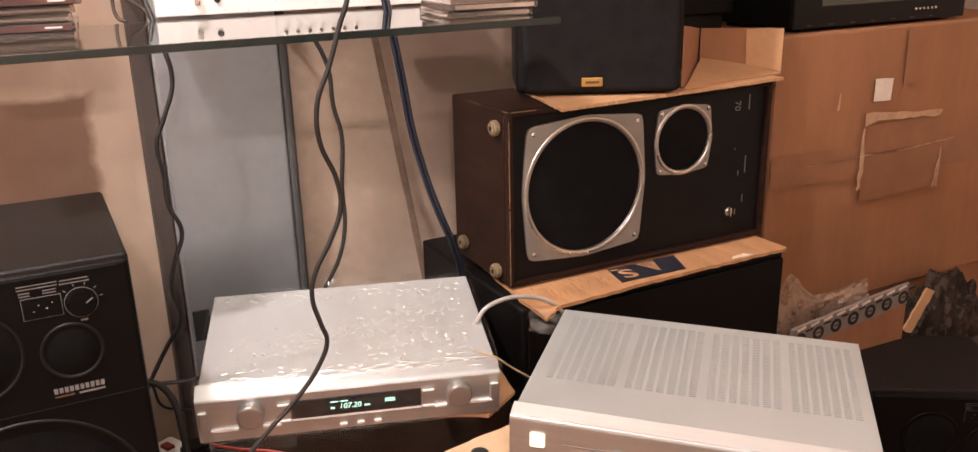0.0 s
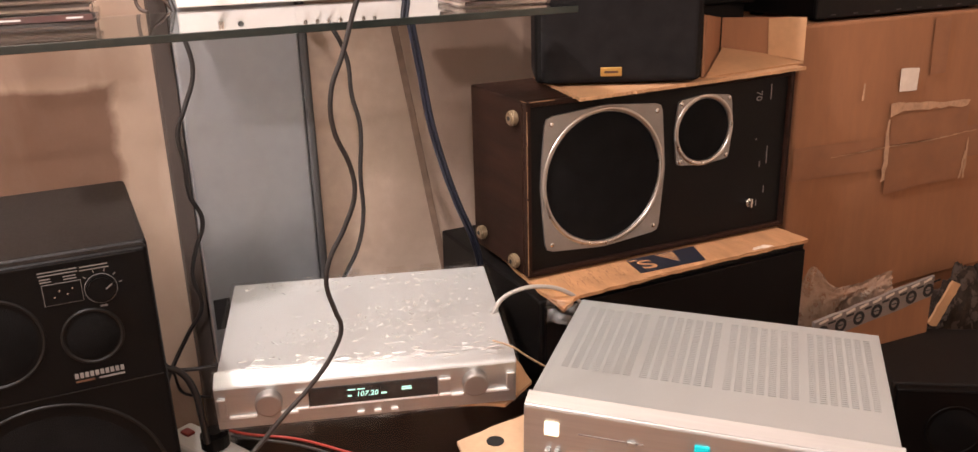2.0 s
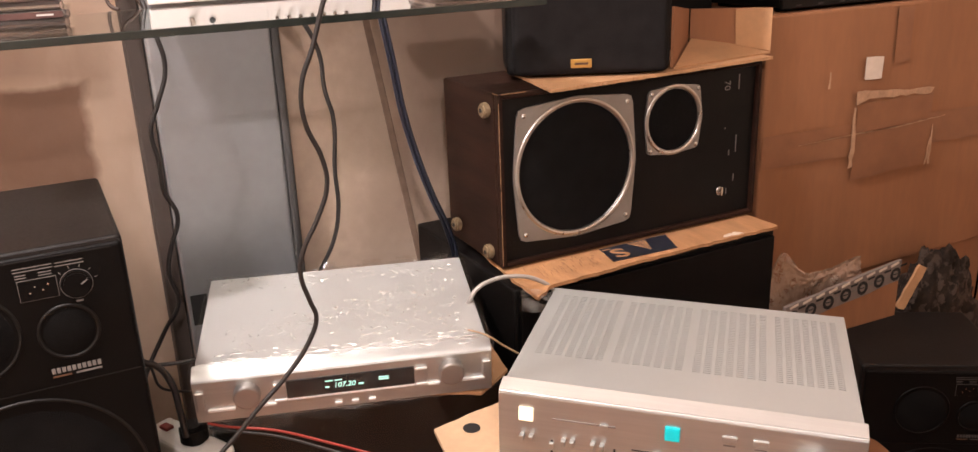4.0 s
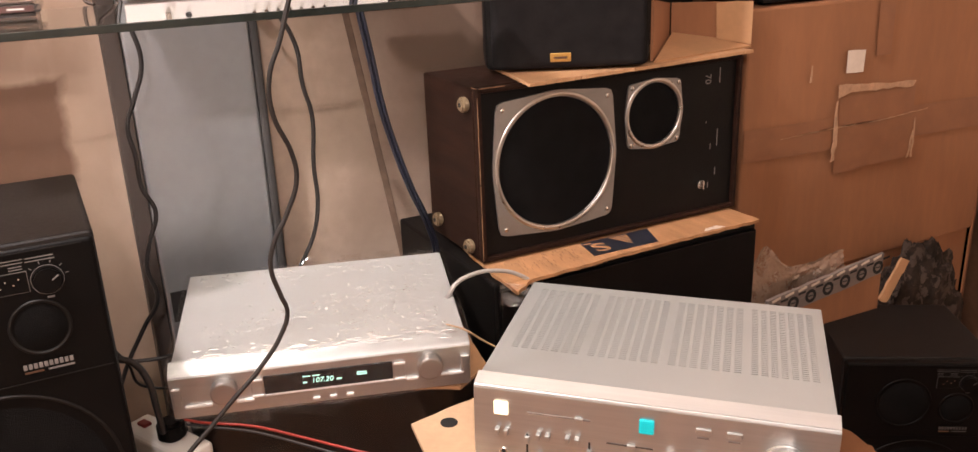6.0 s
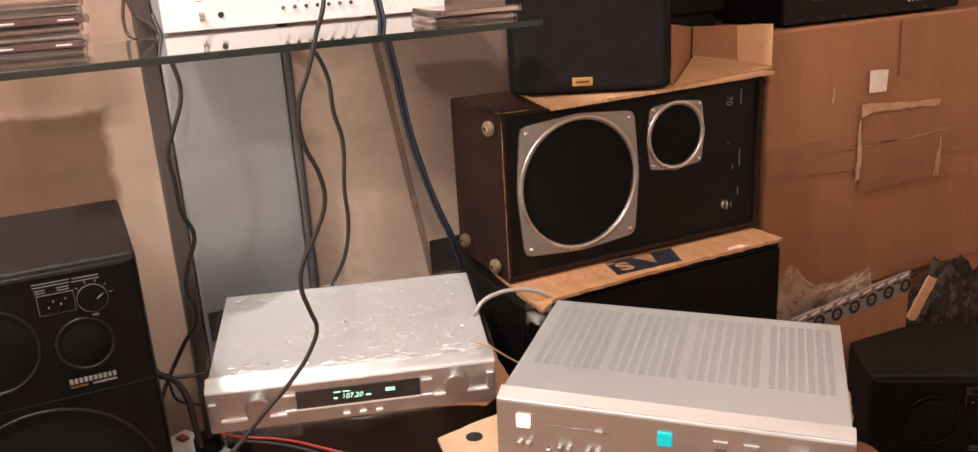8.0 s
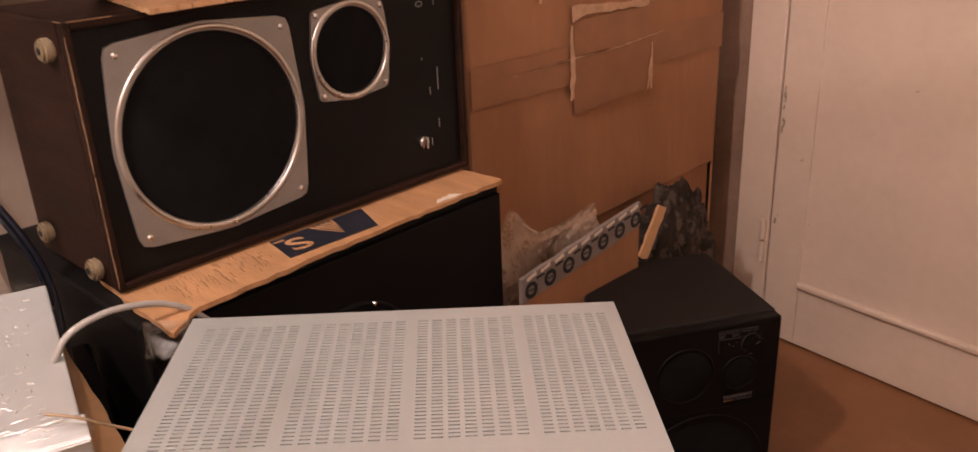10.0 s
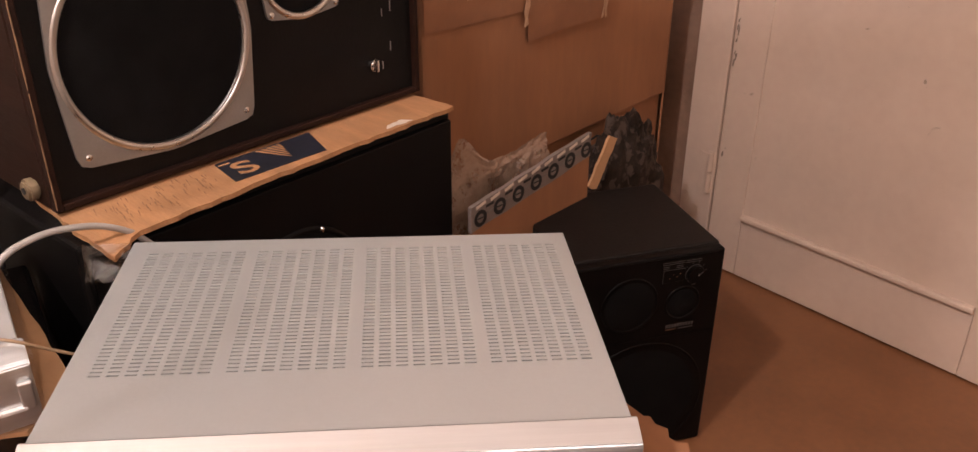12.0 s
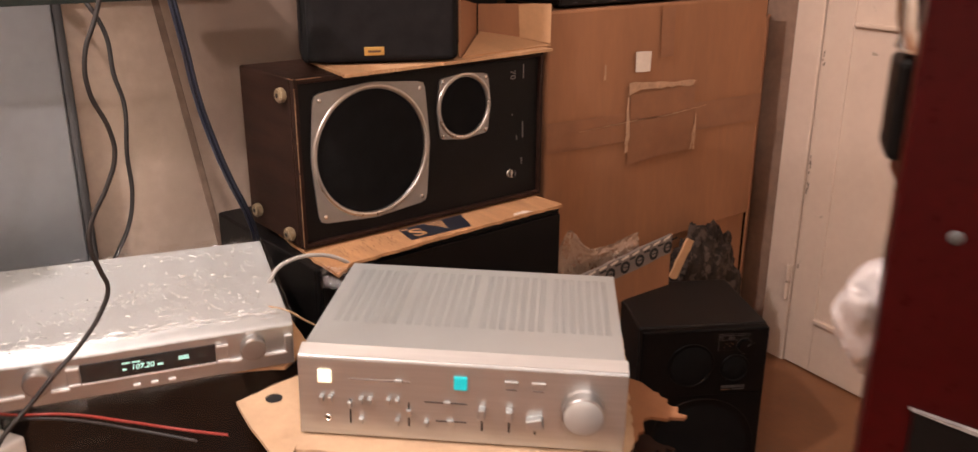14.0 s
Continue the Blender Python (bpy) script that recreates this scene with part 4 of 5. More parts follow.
    run = [(yf + 0.0022, H - 0.0054), (yf + 0.0215, H + 0.0017), (yf + 0.0215, H + 0.0025), (yf + 0.0018, H - 0.0046)]
    L = [lip.verts.new((-W / 2 + 0.0008, y, z)) for y, z in run]
    R = [lip.verts.new((W / 2 - 0.0008, y, z)) for y, z in run]
    for i in range(4):
        lip.faces.new((L[i], R[i], R[(i + 1) % 4], L[(i + 1) % 4]))
    lip.faces.new(L[::-1])
    lip.faces.new(R)
    bmesh.ops.recalc_face_normals(lip, faces=lip.faces[:])
    # Lip metal paler than the panel: its lamp reflection is painted in
    part("top_lip", lip, M_LIP, fp, "bevelled top edge of the panel, lamp highlight put into its metal")
    PH, pt = H - 0.018, H - 0.007
    X = lambda u: -W / 2 + W * u
    Z = lambda v: pt - PH * (v + 0.18 * max(0, v - 0.25))
    lb = part("power_button", slab(0.0185, 0.005, 0.0185, 0.0015, at=(X(.083), yf - 0.0015, Z(.255) - .009)), M_LAMP, a, "lit white power button")
    part("indicator_button", slab(0.018, 0.005, 0.019, 0.0015, at=(X(.5), yf - 0.0015, Z(.245) - .0095)), M_TEAL, a, "lit teal indicator button")
    for u in (.653, .735):
        part("push_button", slab(0.018, 0.0035, 0.0075, 0.0012, at=(X(u), yf - 0.001, Z(.21) - .004)), M_ALU, a)
        part("caption_bar", slab(0.014, 0.0006, 0.002, 0, at=(X(u), yf - 0.0003, Z(.30))), M_SHEETIN, a)
    for u0, u1, v, k in ((.16, .343, .28, .31), (.39, .52, .5, .46), (.425, .52, .72, .47)):
        part("slider_slot", slab(W * (u1 - u0), 0.0008, 0.0018, 0, at=(X((u0 + u1) / 2), yf - 0.0003, Z(v))), M_SHEETIN if v < .4 else M_SHEETD, a)
        part("slider_knob", slab(0.010, 0.004, 0.006, 0.001, at=(X(k), yf - 0.002, Z(v) - 0.0020)), M_ALU, a)
    for u, k in ((.16, .58), (.342, .64)):
        part("slider_slot", slab(0.0024, 0.0008, 0.036, 0, at=(X(u), yf - 0.0003, Z(.80))), M_DARK, a)
        part("slider_knob", slab(0.006, 0.006, 0.010, 0.001, at=(X(u), yf - 0.003, Z(k) - 0.004)), M_ALU, a)
    for u, v in ((.073, .51), (.1, .51), (.195, .51), (.221, .51), (.195, .75), (.28, .50), (.307, .50), (.307, .74), (.397, .74)):
        t = part("toggle", slab(0.0058, 0.010, 0.0085, 0.001, at=(X(u), yf - 0.004, Z(v) - 0.004)), M_ALU, a, "small metal toggle")
    j = part("headphone_jack", turned([(0.0055, 0), (0.005, -0.003), (0.0034, -0.003), (0.003, 0.0)], 20, (X(.09), yf, Z(.75))), M_CHROME, a, smooth=True)
    part("socket_hole", disc(0.0031, 0.001, 16, 0, "y", (X(.09), yf, Z(.75))), M_DARK, j)
    for u, v, w, rot in ((.567, .56, 0.009, 0), (.650, .56, 0.009, 0), (.729, .64, 0.022, -14)):
        part("lever_slot", slab(0.003, 0.0008, 0.020, 0, at=(X(u), yf - 0.0003, Z(.80))), M_DARK, a)
        part("lever", slab(w, 0.014, 0.0155, 0.0015, at=(0, -0.006, -0.008)), M_ALU, a, "bevelled aluminium lever", m=Matrix.Translation((X(u), yf, Z(v))) @ Matrix.Rotation(radians(rot), 4, "Y"))
    kn = part("volume_knob", turned([(0.0290, 0.0), (0.0290, -0.002), (0.0278, -0.003), (0.0275, -0.020), (0.0262, -0.0220), (0, -0.0222)], 64, (X(.871), yf, Z(.47))), M_KNOB, a, "large aluminium volume knob", smooth=False)
    part("knob_face", turned([(0.0252, 0), (0.0245, -0.0006), (0, -0.0006)], 48, (X(.871), yf - 0.0220, Z(.47))), M_SILVER, kn, smooth=True)
    for x in (-0.17, 0.17):
        for y in (-0.12, 0.12):
            part("foot", disc(0.018, 0.0105, 20, 0.002, "z", (x, y, 0.0)), M_BLACK2, a)


amplifier()

# ---- carton under the amplifier ----
ac = thing("amplifier_carton", AMP @ Matrix.Translation((0, 0, -0.0015)), "pale brown carton with torn flaps under the amplifier", "box")
part("top_flap", prism(ragged([(-0.215, -0.195), (0.215, -0.19), (0.235, -0.13), (0.24, 0.2), (-0.21, 0.2), (-0.215, 0.1)], 0.012, 0.003, 21), 0.006), M_CARDP, ac, m=Matrix.Translation((0, 0, -0.0065)))
part("body", slab(0.41, 0.37, 0.608, 0.004, at=(0, 0.005, -0.6148)), M_CARD, ac)
bm = prism(ragged([(-0.215, -0.216), (-0.21, 0.08), (-0.262, 0.012), (-0.334, -0.087), (-0.29, -0.15), (-0.235, -0.216)], 0.02, 0.0015, 22), 0.006)
lf = part("side_flap", bm, M_CARDP, ac, "cardboard flap with a punched hole", m=Matrix.Translation((-0.001, 0, -0.007)))
part("punched_hole", disc(0.0125, 0.0006, 24, 0, "z", (-0.283, -0.071, 0.0062)), M_DARK, lf)
part("torn_flap", prism(ragged([(0.20, -0.21), (0.225, -0.15), (0.255, -0.06), (0.318, -0.046), (0.285, 0.005), (0.238, 0.064), (0.21, 0.07)], 0.010, 0.008, 23), 0.005), M_CARD, ac, "torn and bent cardboard flap", m=pose(0, 0, -0.0105, 0, -1, 0))
part("torn_flap", prism(ragged([(0.235, -0.09), (0.275, -0.075), (0.312, -0.05), (0.255, -0.03)], 0.008, 0.006, 24), 0.004), M_DWOOD, ac, m=pose(0, 0, 0.006, 0, 12, 0))

# ---- tuner ----
TUN = pose(1.0421, 1.269, 0.7159, 6.65, 0.27, -16.7) @ Matrix.Translation((0, 0, -0.0857))


def tuner():
    W, D, H = 0.4445, 0.2905, 0.0857
    t = thing("tuner", TUN, "silver radio tuner wrapped in clear film, display lit", "tuner")
    yf = -D / 2
    part("case", slab(W - 0.008, D - 0.028, H - 0.004, 0.002, at=(0, 0.014, 0.003)), M_SILVER2, t)
    prof = [(yf, 0.001), (yf, H - 0.013), (yf + 0.003, H - 0.010), (yf + 0.024, H), (yf + 0.026, H), (yf + 0.026, 0.001)]
    bm = bmesh.new()
    L = [bm.verts.new((-W / 2, y, z)) for y, z in prof]
    R = [bm.verts.new((W / 2, y, z)) for y, z in prof]
    for i in range(len(prof)):
        j = (i + 1) % len(prof)
        bm.faces.new((L[i], R[i], R[j], L[j]))
    bm.faces.new(L[::-1])
    bm.faces.new(R)
    bmesh.ops.recalc_face_normals(bm, faces=bm.faces[:])
    bmesh.ops.bevel(bm, geom=bm.edges[:], offset=0.0012, segments=2, affect="EDGES")
    part("front_panel", bm, M_ALU, t, "silver front panel with a sloping lip")
    X = lambda u: -W / 2 + W * u
    Z = lambda v: H * (1 - v)
    part("display", slab(W * .430, 0.003, H * .365, 0.0012, at=(X(.515), yf - 0.0005, Z(.672))), mat("display_glass", (0.008, 0.012, 0.014), 0.12, var=0.1, bump=0), t, "black glass display window")
    fr = Matrix.Translation((X(.492), yf - 0.0025, Z(.50))) @ FACE
    letters("frequency", "107.20", 0.0120, M_DIGIT, t, fr, "green-white frequency digits").data.shear = 0.18
    for x, z, w, h in ((-.0255, .535, .0060, .0026), (.0250, .535, .0080, .0026), (-.0225, .405, .0115, .0017), (-.0085, .405, .0110, .0017), (.0590, .445, .0150, .0017), (.0590, .492, .0150, .0024)):
        part("display_caption", slab(w, 0.0006, h, 0, at=(X(.492) + x, yf - 0.0025, Z(z))), M_DIGIT, t)
    part("trim_line", slab(W * .430, 0.003, 0.0028, 0.0006, at=(X(.515), yf - 0.0008, Z(.715))), M_SILVERB, t, "bright line under the display")
    for u in (.467, .524, .581):
        part("preset_button", slab(0.0105, 0.004, 0.0040, 0.0008, at=(X(u), yf - 0.0015, Z(.91))), M_SILVERB, t)
    for u, v, w in ((.084, .765, .039), (.235, .765, .026), (.796, .735, .0185), (.935, .725, .036)):
        part("bar_button", slab(w, 0.005, 0.0042, 0.0008, at=(X(u), yf - 0.0020, Z(v))), M_SILVERB, t, "narrow bright bar button")
    for u in (.278, .754):
        bp = part("button_plate", slab(0.0175, 0.003, 0.029, 0.001, at=(X(u), yf - 0.0008, Z(.69))), M_ALU, t)
        for v in (.375, .70):
            part("bar_button", slab(0.0175, 0.003, 0.0036, 0.0008, at=(X(u), yf - 0.0030, Z(v))), M_SILVERB, bp, "narrow bright bar button")
    for u in (.172, .857):
        k = part("tuning_knob", turned([(0.0196, 0), (0.0196, -0.012), (0.0186, -0.0145), (0.0165, -0.0152), (0, -0.0150)], 64, (X(u), yf, Z(.47))), M_KNOB, t, "round aluminium knob")
    for u in (.020, .980):
        cap = part("end_cap", slab(0.0125, 0.006, 0.032, 0.002, at=(X(u), yf - 0.001, Z(.72))), M_ALU, t)
        part("cap_edge", slab(0.0115, 0.003, 0.0022, 0.0006, at=(X(u), yf - 0.0036, Z(.37))), M_SILVERB, cap)
    for x in (-0.17, 0.17):
        for y in (-0.11, 0.11):
            part("foot", disc(0.015, 0.004, 16, 0.001, "z", (x, y, -0.001)), M_BLACK2, t)
    return t


tuner()

wr = bmesh.new()
bmesh.ops.create_cube(wr, size=1, matrix=Matrix.Translation((0, 0.0, 0.0437)) @ Matrix.Diagonal((0.4525, 0.300, 0.0915, 1)))
bmesh.ops.bevel(wr, geom=wr.edges[:], offset=0.004, segments=2, affect="EDGES")
bmesh.ops.subdivide_edges(wr, edges=wr.edges[:], cuts=14, use_grid_fill=True)
for v in wr.verts:
    v.co += Vector((0, 0, 1)) * 0.0012 * noise.noise(v.co * 45) + v.co.normalized() * 0.0008 * noise.noise(v.co * 110)
sf = thing("stretch_film", TUN, "crinkled clear plastic film wrapped round the tuner", "plastic film")
part("film", wr, M_FILM, sf, smooth=True).visible_shadow = False


def creases(count, place, seed):
    """Small raised folds of film: low half-round ridges of uneven length."""
    rnd, bm = random.Random(seed), bmesh.new()
    for _ in range(count):
        x, y, length, r, turn = place(rnd)
        y *= 0.905
        if abs(x) > 0.220 or abs(y) > 0.146:
            continue
        c, q = math.cos(turn), math.sin(turn)
        rows = []
        for e, k in ((-0.5, 0.25), (-0.2, 1.0), (0.15, 0.8), (0.5, 0.2)):
            row = []
            for a in (0, 45, 90, 135, 180):
                u, w = length * e, r * k * math.cos(radians(a))
                row.append(bm.verts.new((x + u * c - w * q, y + u * q + w * c, 0.0905 + r * k * 0.9 * math.sin(radians(a)))))
            rows.append(row)
        for a, b in zip(rows, rows[1:]):
            for i in range(4):
                bm.faces.new((a[i], b[i], b[i + 1], a[i + 1]))
    bmesh.ops.recalc_face_normals(bm, faces=bm.faces[:])
    return bm


def scattered(rnd):
    band = rnd.random()
    if band < 0.22:
        x = rnd.uniform(-0.2, 0.2)
        return x, -0.140 + rnd.gauss(0, 0.011), rnd.uniform(0.006, 0.024), rnd.uniform(0.0007, 0.0014), rnd.gauss(0, 0.12)
    if band < 0.65:
        f = rnd.random()
        return -0.17 + 0.36 * f + rnd.gauss(0, 0.025), -0.085 + 0.13 * f + rnd.gauss(0, 0.025), rnd.uniform(0.002, 0.007), rnd.uniform(0.0006, 0.0012), rnd.gauss(0.2, 0.5)
    if band < 0.85:
        return rnd.uniform(0.02, 0.19), rnd.gauss(-0.07, 0.03), rnd.uniform(0.002, 0.008), rnd.uniform(0.0006, 0.0012), rnd.gauss(0, 0.6)
    return rnd.uniform(-0.2, 0.2), rnd.uniform(0.09, 0.158), rnd.uniform(0.003, 0.009), rnd.uniform(0.0006, 0.0012), rnd.gauss(0, 0.4)


cr = part("crease", creases(600, scattered, 17), M_CREASE, sf, "bright creases in the film", smooth=True)
cr["kind"] = "stuff"
cr.visible_shadow = False
for i in range(1, 5):
    f = sheet(0.034, 0.010, 12, 6, lambda x, y: 0.003 * noise.noise(Vector((x * 50, y * 60, i * 3.1))) + 0.003)
    part("film_edge", f, M_FILMD, sf, m=pose((-0.16, -0.02, 0.06, 0.12, 0.18)[i], 0.149, 0.0895, 30, 0, i * 7 - 12), smooth=True).visible_shadow = False

for x, y, w, seed, tilt in ((-0.150, -0.148, 0.13, 2.0, 40),):
    f = sheet(w, 0.026, 40, 8, lambda x, y: 0.005 * noise.noise(Vector((x * 30, y * 45, seed))) + 0.003 * abs(noise.noise(Vector((x * 75, y * 90, seed)))))
    part("film_fold", f, M_FOLD, sf, "loose crumpled fold of film", m=pose(x, y, -0.004, tilt, 0, 0), smooth=True).visible_shadow = False

tb = thing("tuner_board", TUN @ Matrix.Translation((0, 0, -0.0085)), "sheet of brown cardboard under the tuner", "cardboard")
part("sheet", prism(ragged([(-0.232, 0.02), (-0.238, -0.06), (-0.215, -0.115), (0.10, -0.125), (0.205, -0.148), (0.258, -0.095), (0.246, -0.03), (0.22, 0.16), (-0.215, 0.16)], 0.02, 0.002, 31), 0.006), M_CARD2, tb)
bb = thing("film_wrapped_box", TUN @ Matrix.Translation((0, 0, -0.0095)), "black box wrapped in glossy clear film", "box")
part("body", slab(0.46, 0.27, 0.60, 0.006, 2, at=(0.02, 0.02, -0.602)), M_BLACK, bb)
bm = slab(0.47, 0.28, 0.595, 0.01, 2, at=(0.02, 0.02, -0.602))
bmesh.ops.subdivide_edges(bm, edges=bm.edges[:], cuts=10, use_grid_fill=True)
for v in bm.verts:
    v.co += v.co.normalized() * 0.004 * noise.noise(v.co * 30)
part("film", bm, M_FILMD, bb, "loose glossy film", smooth=True).visible_shadow = False

# ---- glass shelf with a silver deck and disc cases ----
SH = 1.186
gs = thing("glass_shelf", pose(0.645, 1.30, SH), "thick smoked glass shelf on the wall", "shelf")
part("glass_edge", slab(1.43, 0.003, 0.0098, 0.0006, 1, at=(0, -0.1648, 0.0001)), M_EDGE, gs, "dark green polished glass edge")
part("glass_plate", slab(1.43, 0.338, 0.010, 0.0015, at=(0, 0.006, 0)), M_GLASS, gs).visible_shadow = False
for x in (-0.45, 0.42):
    part("bracket", slab(0.02, 0.185, 0.012, 0.002, at=(x, 0.267, -0.0125)), M_CHROME, gs)

sd = thing("silver_deck", pose(1.098, 1.545, SH + 0.0105, 0, 0, -2), "silver hi-fi deck standing on the glass shelf", "hi-fi device")
part("case", slab(0.487, 0.125, 0.100, 0.003, at=(0, 0.022, 0.003)), M_SILVER2, sd)
part("front_panel", slab(0.500, 0.012, 0.106, 0.002, at=(0, -0.046, 0.003)), M_SILVERB, sd, "bright aluminium front")
for i in range(7):
    part("button", disc(0.0035, 0.006, 12, 0.0008, "y", (-0.05 + 0.020 * i, -0.052, 0.030)), M_CHROME, sd)
part("display_window", slab(0.16, 0.002, 0.026, 0.001, at=(0.045, -0.0522, 0.058)), M_GWIN, sd, "dark display window")
for x, z in ((-0.187, 0.050), (-0.150, 0.052), (-0.10, 0.048)):
    part("caption_bar", slab(0.012, 0.0006, 0.0014, 0, at=(x, -0.0522, z)), M_SHEETIN, sd)
part("headphone_jack", disc(0.005, 0.003, 16, 0, "y", (-0.155, -0.052, 0.026)), M_DARK, sd)
part("lever", slab(0.009, 0.012, 0.014, 0.002, at=(-0.187, -0.057, 0.019)), M_CHROME, sd)
for sx in (-0.18, 0.18):
    for sy in (-0.01, 0.065):
        part("foot", disc(0.014, 0.004, 16, 0.001, "z", (sx, sy, -0.0003)), M_BLACK2, sd)

rnd = random.Random(3)
for i in range(7):
    c = thing("disc_case", pose(0.655 + rnd.uniform(-.006, .006), 1.33 + rnd.uniform(-.008, .008), SH + 0.0105 + i * 0.0108, 0, 0, rnd.uniform(-4, 4)), "clear plastic disc case in a stack on the shelf", "disc case", "stack of disc cases")
    part("box", slab(0.142, 0.125, 0.0102, 0.0012, 1), M_CLEAR, c)
    part("inlay", slab(0.132, 0.119, 0.003, 0, at=(0, 0, 0.003)), (M_MARKD, M_BAG, M_PAPER, M_BAG)[(i * 3 + i // 3) % 4], c)
    if i in (1, 4):
        sl = part("spine_label", slab(0.126, 0.0006, 0.0078, 0, at=(0, -0.0630, 0.0012)), M_MAROON, c, "maroon spine label")
        for x, w in ((-0.035, 0.030), (0.042, 0.020)):
            part("caption_bar", slab(w, 0.0004, 0.0022, 0, at=(x, -0.0635, 0.004)), M_MARK, sl)

for i in range(2):
    c = thing("disc_case", pose(1.287 + rnd.uniform(-.004, .004), 1.260 + rnd.uniform(-.006, .006), SH + 0.0105 + i * 0.0108, 0, 0, -8 + rnd.uniform(-6, 6)), "clear plastic disc case in a short stack beside the silver deck", "disc case", "short stack of disc cases")
    part("box", slab(0.142, 0.125, 0.0102, 0.0012, 1), M_CLEAR, c)
    part("inlay", slab(0.132, 0.119, 0.003, 0, at=(0, 0, 0.003)), (M_PAPER, M_MARKD, M_PAPER)[i], c)
    part("silver_spine", slab(0.128, 0.0006, 0.0060, 0, at=(0, -0.0630, 0.002)), M_CHROME, c, "bright silver spine")

# ---- cables ----
hose("brown_cord", [(0.800, 1.56, 1.32), (0.797, 1.56, 1.26), (0.791, 1.56, 1.222), (0.795, 1.555, 1.199), (0.806, 1.545, 1.1925)], 0.0030, M_CABLEBN, "thin brown cord hanging behind the glass shelf", "cord")
hose("brown_cord", [(0.800, 1.58, 1.26), (0.815, 1.575, 1.226), (0.834, 1.57, 1.211), (0.846, 1.565, 1.1930)], 0.0030, M_CABLEBN, "thin brown cord hanging behind the glass shelf", "cord")
hose("hanging_cable", [(0.965, 0.90, 1.34), (0.949, 0.87, 1.256), (0.939, 0.87, 1.23), (0.925, 0.87, 1.191), (0.91, 0.87, 1.155), (0.909, 0.87, 1.117), (0.924, 0.87, 1.073), (0.926, 0.87, 1.045), (0.912, 0.87, 1.01), (0.892, 0.87, 0.975), (0.887, 0.87, 0.951), (0.894, 0.87, 0.917), (0.899, 0.87, 0.897), (0.89, 0.87, 0.873), (0.859, 0.87, 0.835), (0.829, 0.87, 0.809), (0.807, 0.87, 0.788), (0.76, 0.87, 0.74), (0.74, 0.90, 0.60), (0.74, 0.92, 0.3), (0.75, 0.95, 0.004)], 0.0027, M_CABLE, "thin black cable hanging in waves in front of the tuner", "cable")
hose("hanging_cable", [(1.055, 1.47, 1.186), (1.064, 1.42, 1.17), (1.09, 1.42, 1.114), (1.095, 1.42, 1.047), (1.105, 1.42, 0.998), (1.099, 1.42, 0.907), (1.099, 1.42, 0.839), (1.086, 1.42, 0.784), (1.063, 1.43, 0.734), (1.031, 1.45, 0.665), (1.02, 1.46, 0.6)], 0.0038, M_CABLE, "black cable hanging down behind the tuner", "cable")
hose("hanging_cable", [(0.835, 1.53, 1.23), (0.848, 1.50, 1.164), (0.857, 1.50, 1.1), (0.836, 1.50, 1.041), (0.82, 1.50, 1.002), (0.824, 1.50, 0.949), (0.825, 1.50, 0.896), (0.84, 1.50, 0.849), (0.822, 1.50, 0.797), (0.811, 1.50, 0.753), (0.819, 1.50, 0.694), (0.79, 1.50, 0.647), (0.755, 1.48, 0.60), (0.73, 1.42, 0.58)], 0.0038, M_CABLE, "black mains cable hanging in waves by the panel", "cable")
for dx in (0, 0.0075):
    hose("speaker_cable", [(1.185 + dx, 1.42, 1.26), (1.189 + dx, 1.40, 1.195), (1.208 + dx, 1.40, 1.081), (1.219 + dx, 1.40, 1.005), (1.235 + dx, 1.40, 0.936), (1.265 + dx, 1.40, 0.84), (1.293 + dx, 1.40, 0.769), (1.308 + dx, 1.405, 0.716), (1.312 + dx, 1.41, 0.60)], 0.0036, M_CABLEB, "dark blue twin cable hanging down the wall", "cable")
hose("mains_cable", [(1.22, 1.22, 0.68), (1.237, 1.19, 0.715), (1.249, 1.19, 0.731), (1.278, 1.19, 0.742), (1.325, 1.19, 0.74), (1.374, 1.19, 0.72), (1.402, 1.19, 0.694), (1.418, 1.19, 0.667), (1.42, 1.18, 0.62)], 0.0037, M_CABLEW, "pale grey mains cable looping between devices", "cable")
hose("thin_wire", [(1.19, 1.10, 0.712), (1.208, 1.08, 0.708), (1.24, 1.08, 0.681), (1.28, 1.08, 0.649)], 0.0016, M_CABLEBR, "thin tan wire between the devices", "wire")
hose("red_wire", [(0.80, 1.16, 0.637), (0.819, 1.140, 0.637), (0.879, 1.093, 0.637), (0.935, 1.029, 0.635), (0.992, 0.961, 0.632), (1.04, 0.93, 0.62)], 0.0019, M_CABLER, "red wire lying under the tuner", "wire")
hose("black_wire", [(0.80, 1.15, 0.634), (0.821, 1.131, 0.634), (0.875, 1.085, 0.634), (0.939, 1.010, 0.630), (1.0, 0.94, 0.622)], 0.0019, M_CABLE, "black wire lying under the tuner", "wire")
hose("mains_cable", [(0.70, 1.24, 0.74), (0.733, 1.20, 0.735), (0.748, 1.20, 0.725), (0.763, 1.20, 0.694), (0.768, 1.20, 0.647), (0.771, 1.205, 0.60)], 0.0048, M_CABLE, "thick black mains cable by the loudspeaker", "cable")
hose("thin_cable", [(0.70, 1.27, 0.715), (0.735, 1.25, 0.708), (0.76, 1.25, 0.702), (0.80, 1.25, 0.698), (0.83, 1.26, 0.695)], 0.003, M_CABLE, "thin black cable leading to the tuner", "cable")
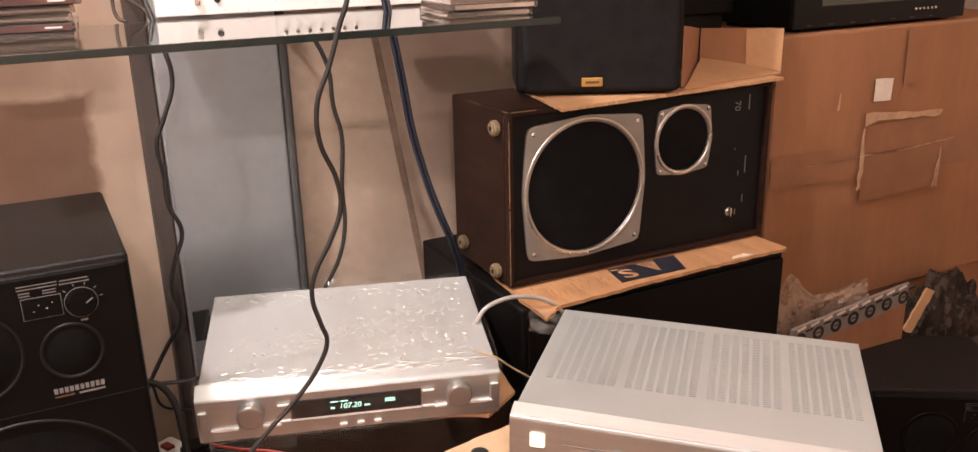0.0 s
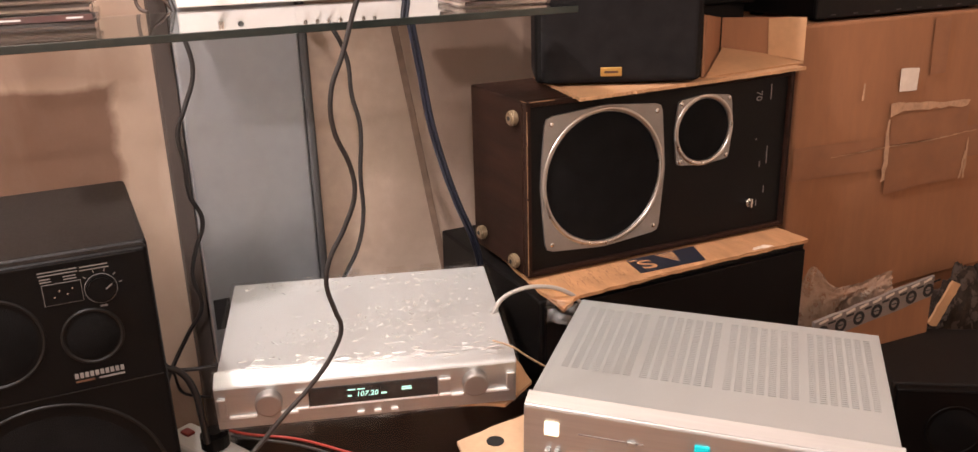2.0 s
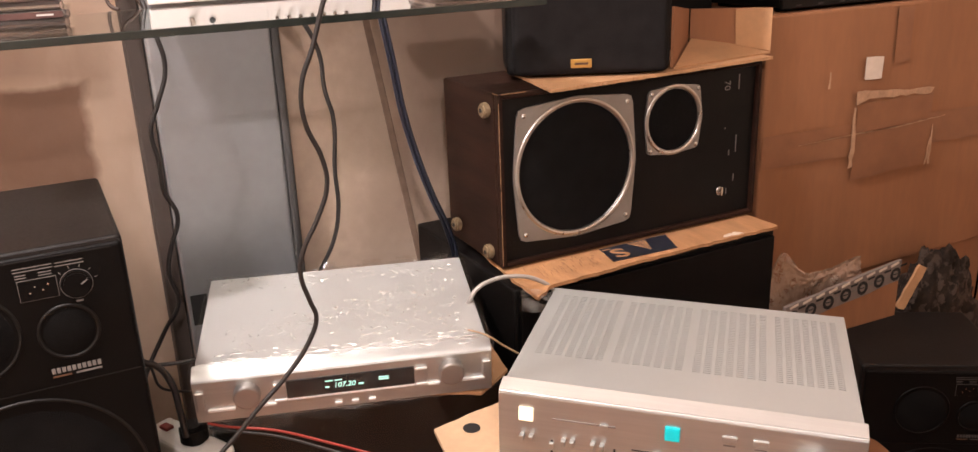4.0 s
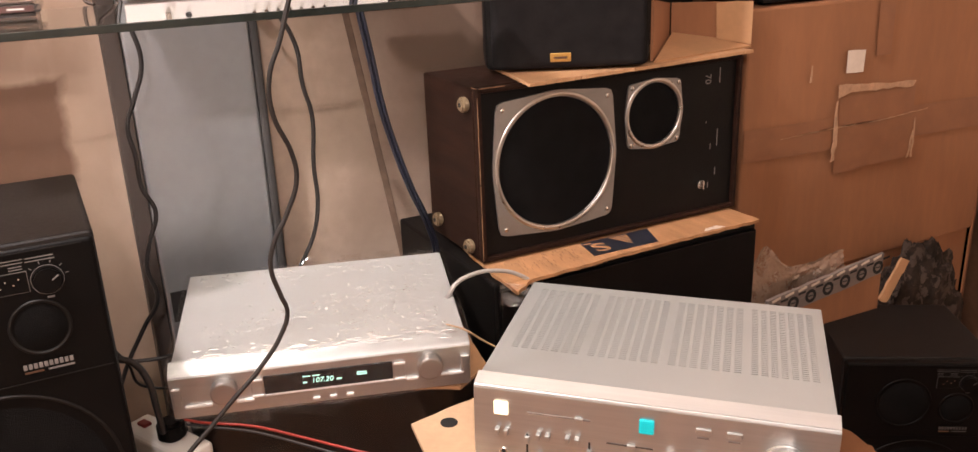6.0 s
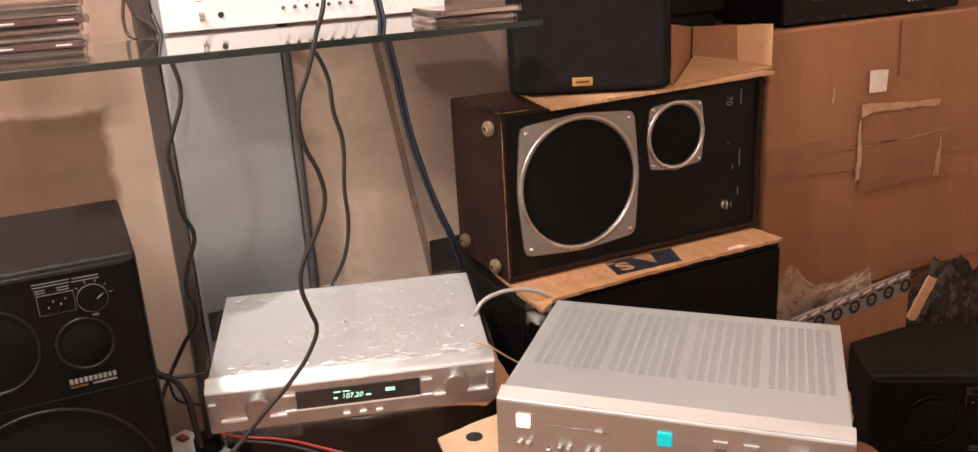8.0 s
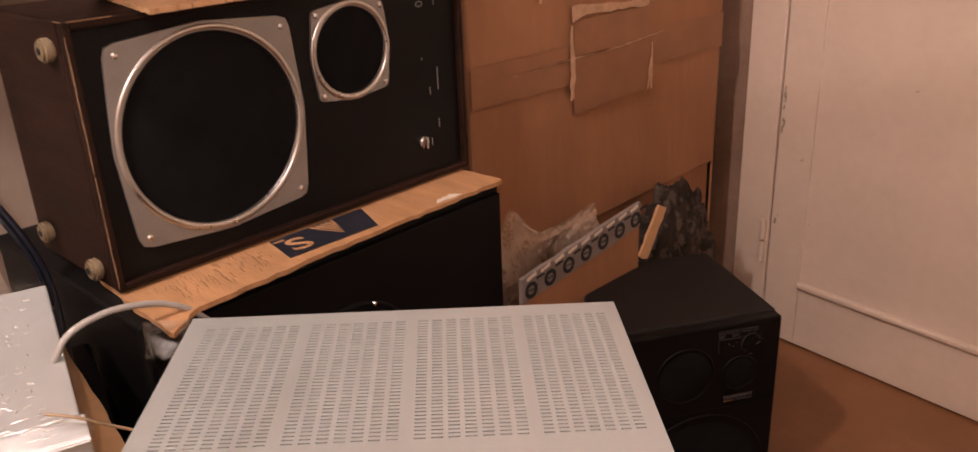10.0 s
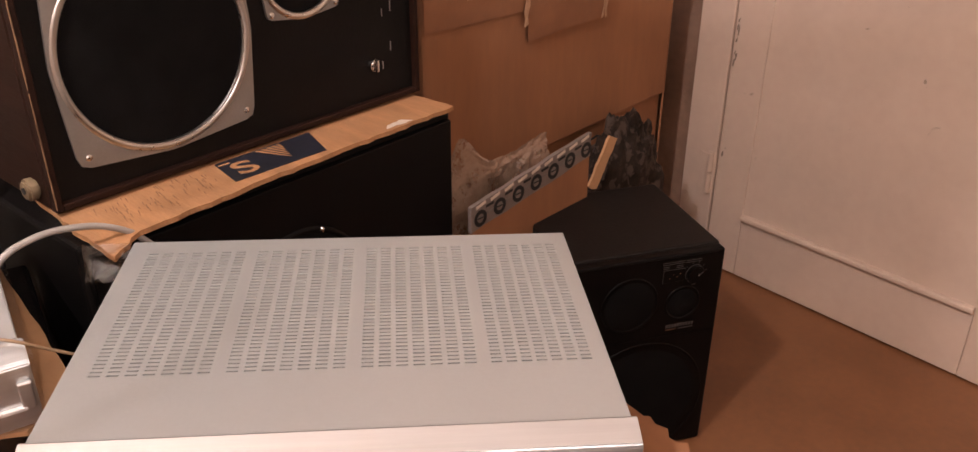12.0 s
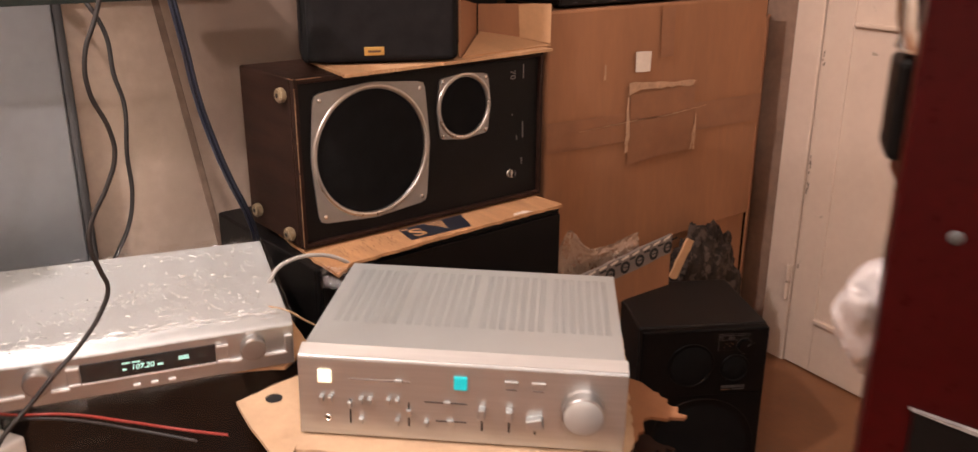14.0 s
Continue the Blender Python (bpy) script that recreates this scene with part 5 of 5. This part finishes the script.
hose("thin_cable", [(0.73, 1.34, 0.69), (0.748, 1.35, 0.652), (0.757, 1.35, 0.616), (0.778, 1.35, 0.603), (0.80, 1.34, 0.60)], 0.0022, M_CABLE, "thin black cable looping by the loudspeaker", "cable")

# ---- socket strip with a plug ----
ps = thing("socket_strip", pose(0.775, 1.245, 0.535, 0, 0, -62), "white socket strip with a black plug", "socket strip")
part("body", slab(0.16, 0.055, 0.04, 0.008, 3), M_WHITE, ps)
pl = part("plug", disc(0.021, 0.032, 24, 0.006, "z", (0.02, 0, 0.039)), M_BLACK2, ps, "black round mains plug")
part("switch", slab(0.02, 0.014, 0.006, 0.002, at=(-0.05, 0, 0.039)), M_CABLER, ps, "small red switch")
sp = thing("strip_block", pose(0.775, 1.245, 0, 0, 0, -62), "dark wooden block carrying a socket strip", "block")
part("block", slab(0.14, 0.05, 0.535, 0.003), M_BLACK, sp)

# ---- dark red cabinet and white bag ----
RC = pose(1.146, 0.122, 0, 0, 0, -58)
rc = thing("red_cabinet", RC, "dark red lacquered cabinet side with a screw", "cabinet")
part("panel", slab(0.5, 0.022, 1.5, 0.003, at=(0.25, 0.011, 0)), M_RED, rc)
part("carcass", slab(0.44, 0.25, 1.46, 0.004, at=(0.28, 0.148, 0.0)), M_RED, rc)
part("screw", turned([(0.0046, 0), (0.0040, -0.0010), (0, -0.0013)], 24, (0.034, 0, 1.113)), M_SHEETD, rc, "steel screw head", smooth=True)
part("handle_recess", prism([(0.028, 0.90), (0.10, 0.90), (0.10, 0.975), (0.07, 0.990), (0.028, 1.000)], 0.003, 0.001, axis="y"), M_BLACK2, rc, "black recess")
part("recess_trim", prism([(0.026, 1.0005), (0.045, 0.9950), (0.07, 0.9885), (0.10, 0.975), (0.10, 0.9775), (0.07, 0.9915), (0.045, 0.9970), (0.026, 1.0012)], 0.004, 0.0, axis="y"), M_MARKS, rc, "pale curved trim")

pk = thing("wrapped_packet", RC, "black packet in glossy film behind the red cabinet", "packet")
part("body", slab(0.032, 0.05, 0.062, 0.005, 3, at=(0.010, 0.062, 1.146)), M_BLACK2, pk)
bm = slab(0.034, 0.05, 0.12, 0.006, 2, at=(0.010, 0.062, 1.209))
bmesh.ops.subdivide_edges(bm, edges=bm.edges[:], cuts=9, use_grid_fill=True)
for v in bm.verts:
    v.co += 0.005 * Vector((noise.noise(v.co * 70), noise.noise(v.co * 70 + Vector((5, 0, 0))), 0))
part("foil", bm, M_CHROME, pk, "crinkled silver foil", smooth=True)
part("ledge", slab(0.050, 0.08, 0.02, 0.002, at=(0.030, 0.063, 1.126)), M_RED, pk)
bg = bmesh.new()
bmesh.ops.create_icosphere(bg, subdivisions=5, radius=1)
for v in bg.verts:
    p = v.co.copy()
    k = 1 + 0.20 * noise.noise(p * 1.7 + Vector((3, 1, 0))) + 0.10 * abs(noise.noise(p * 4)) + 0.03 * noise.noise(Vector((p.x * 9, p.y * 9, p.z * 2)))
    v.co = Vector((p.x * 0.030 * k * (1.0 + 0.28 * p.z), p.y * 0.028 * k, p.z * 0.039 * k))
tagged(part("plastic_bag", bg, M_BAGW, None, m=pose(1.200, 0.145, 1.034), smooth=True), "crumpled white plastic bag hanging by the red cabinet", "bag")
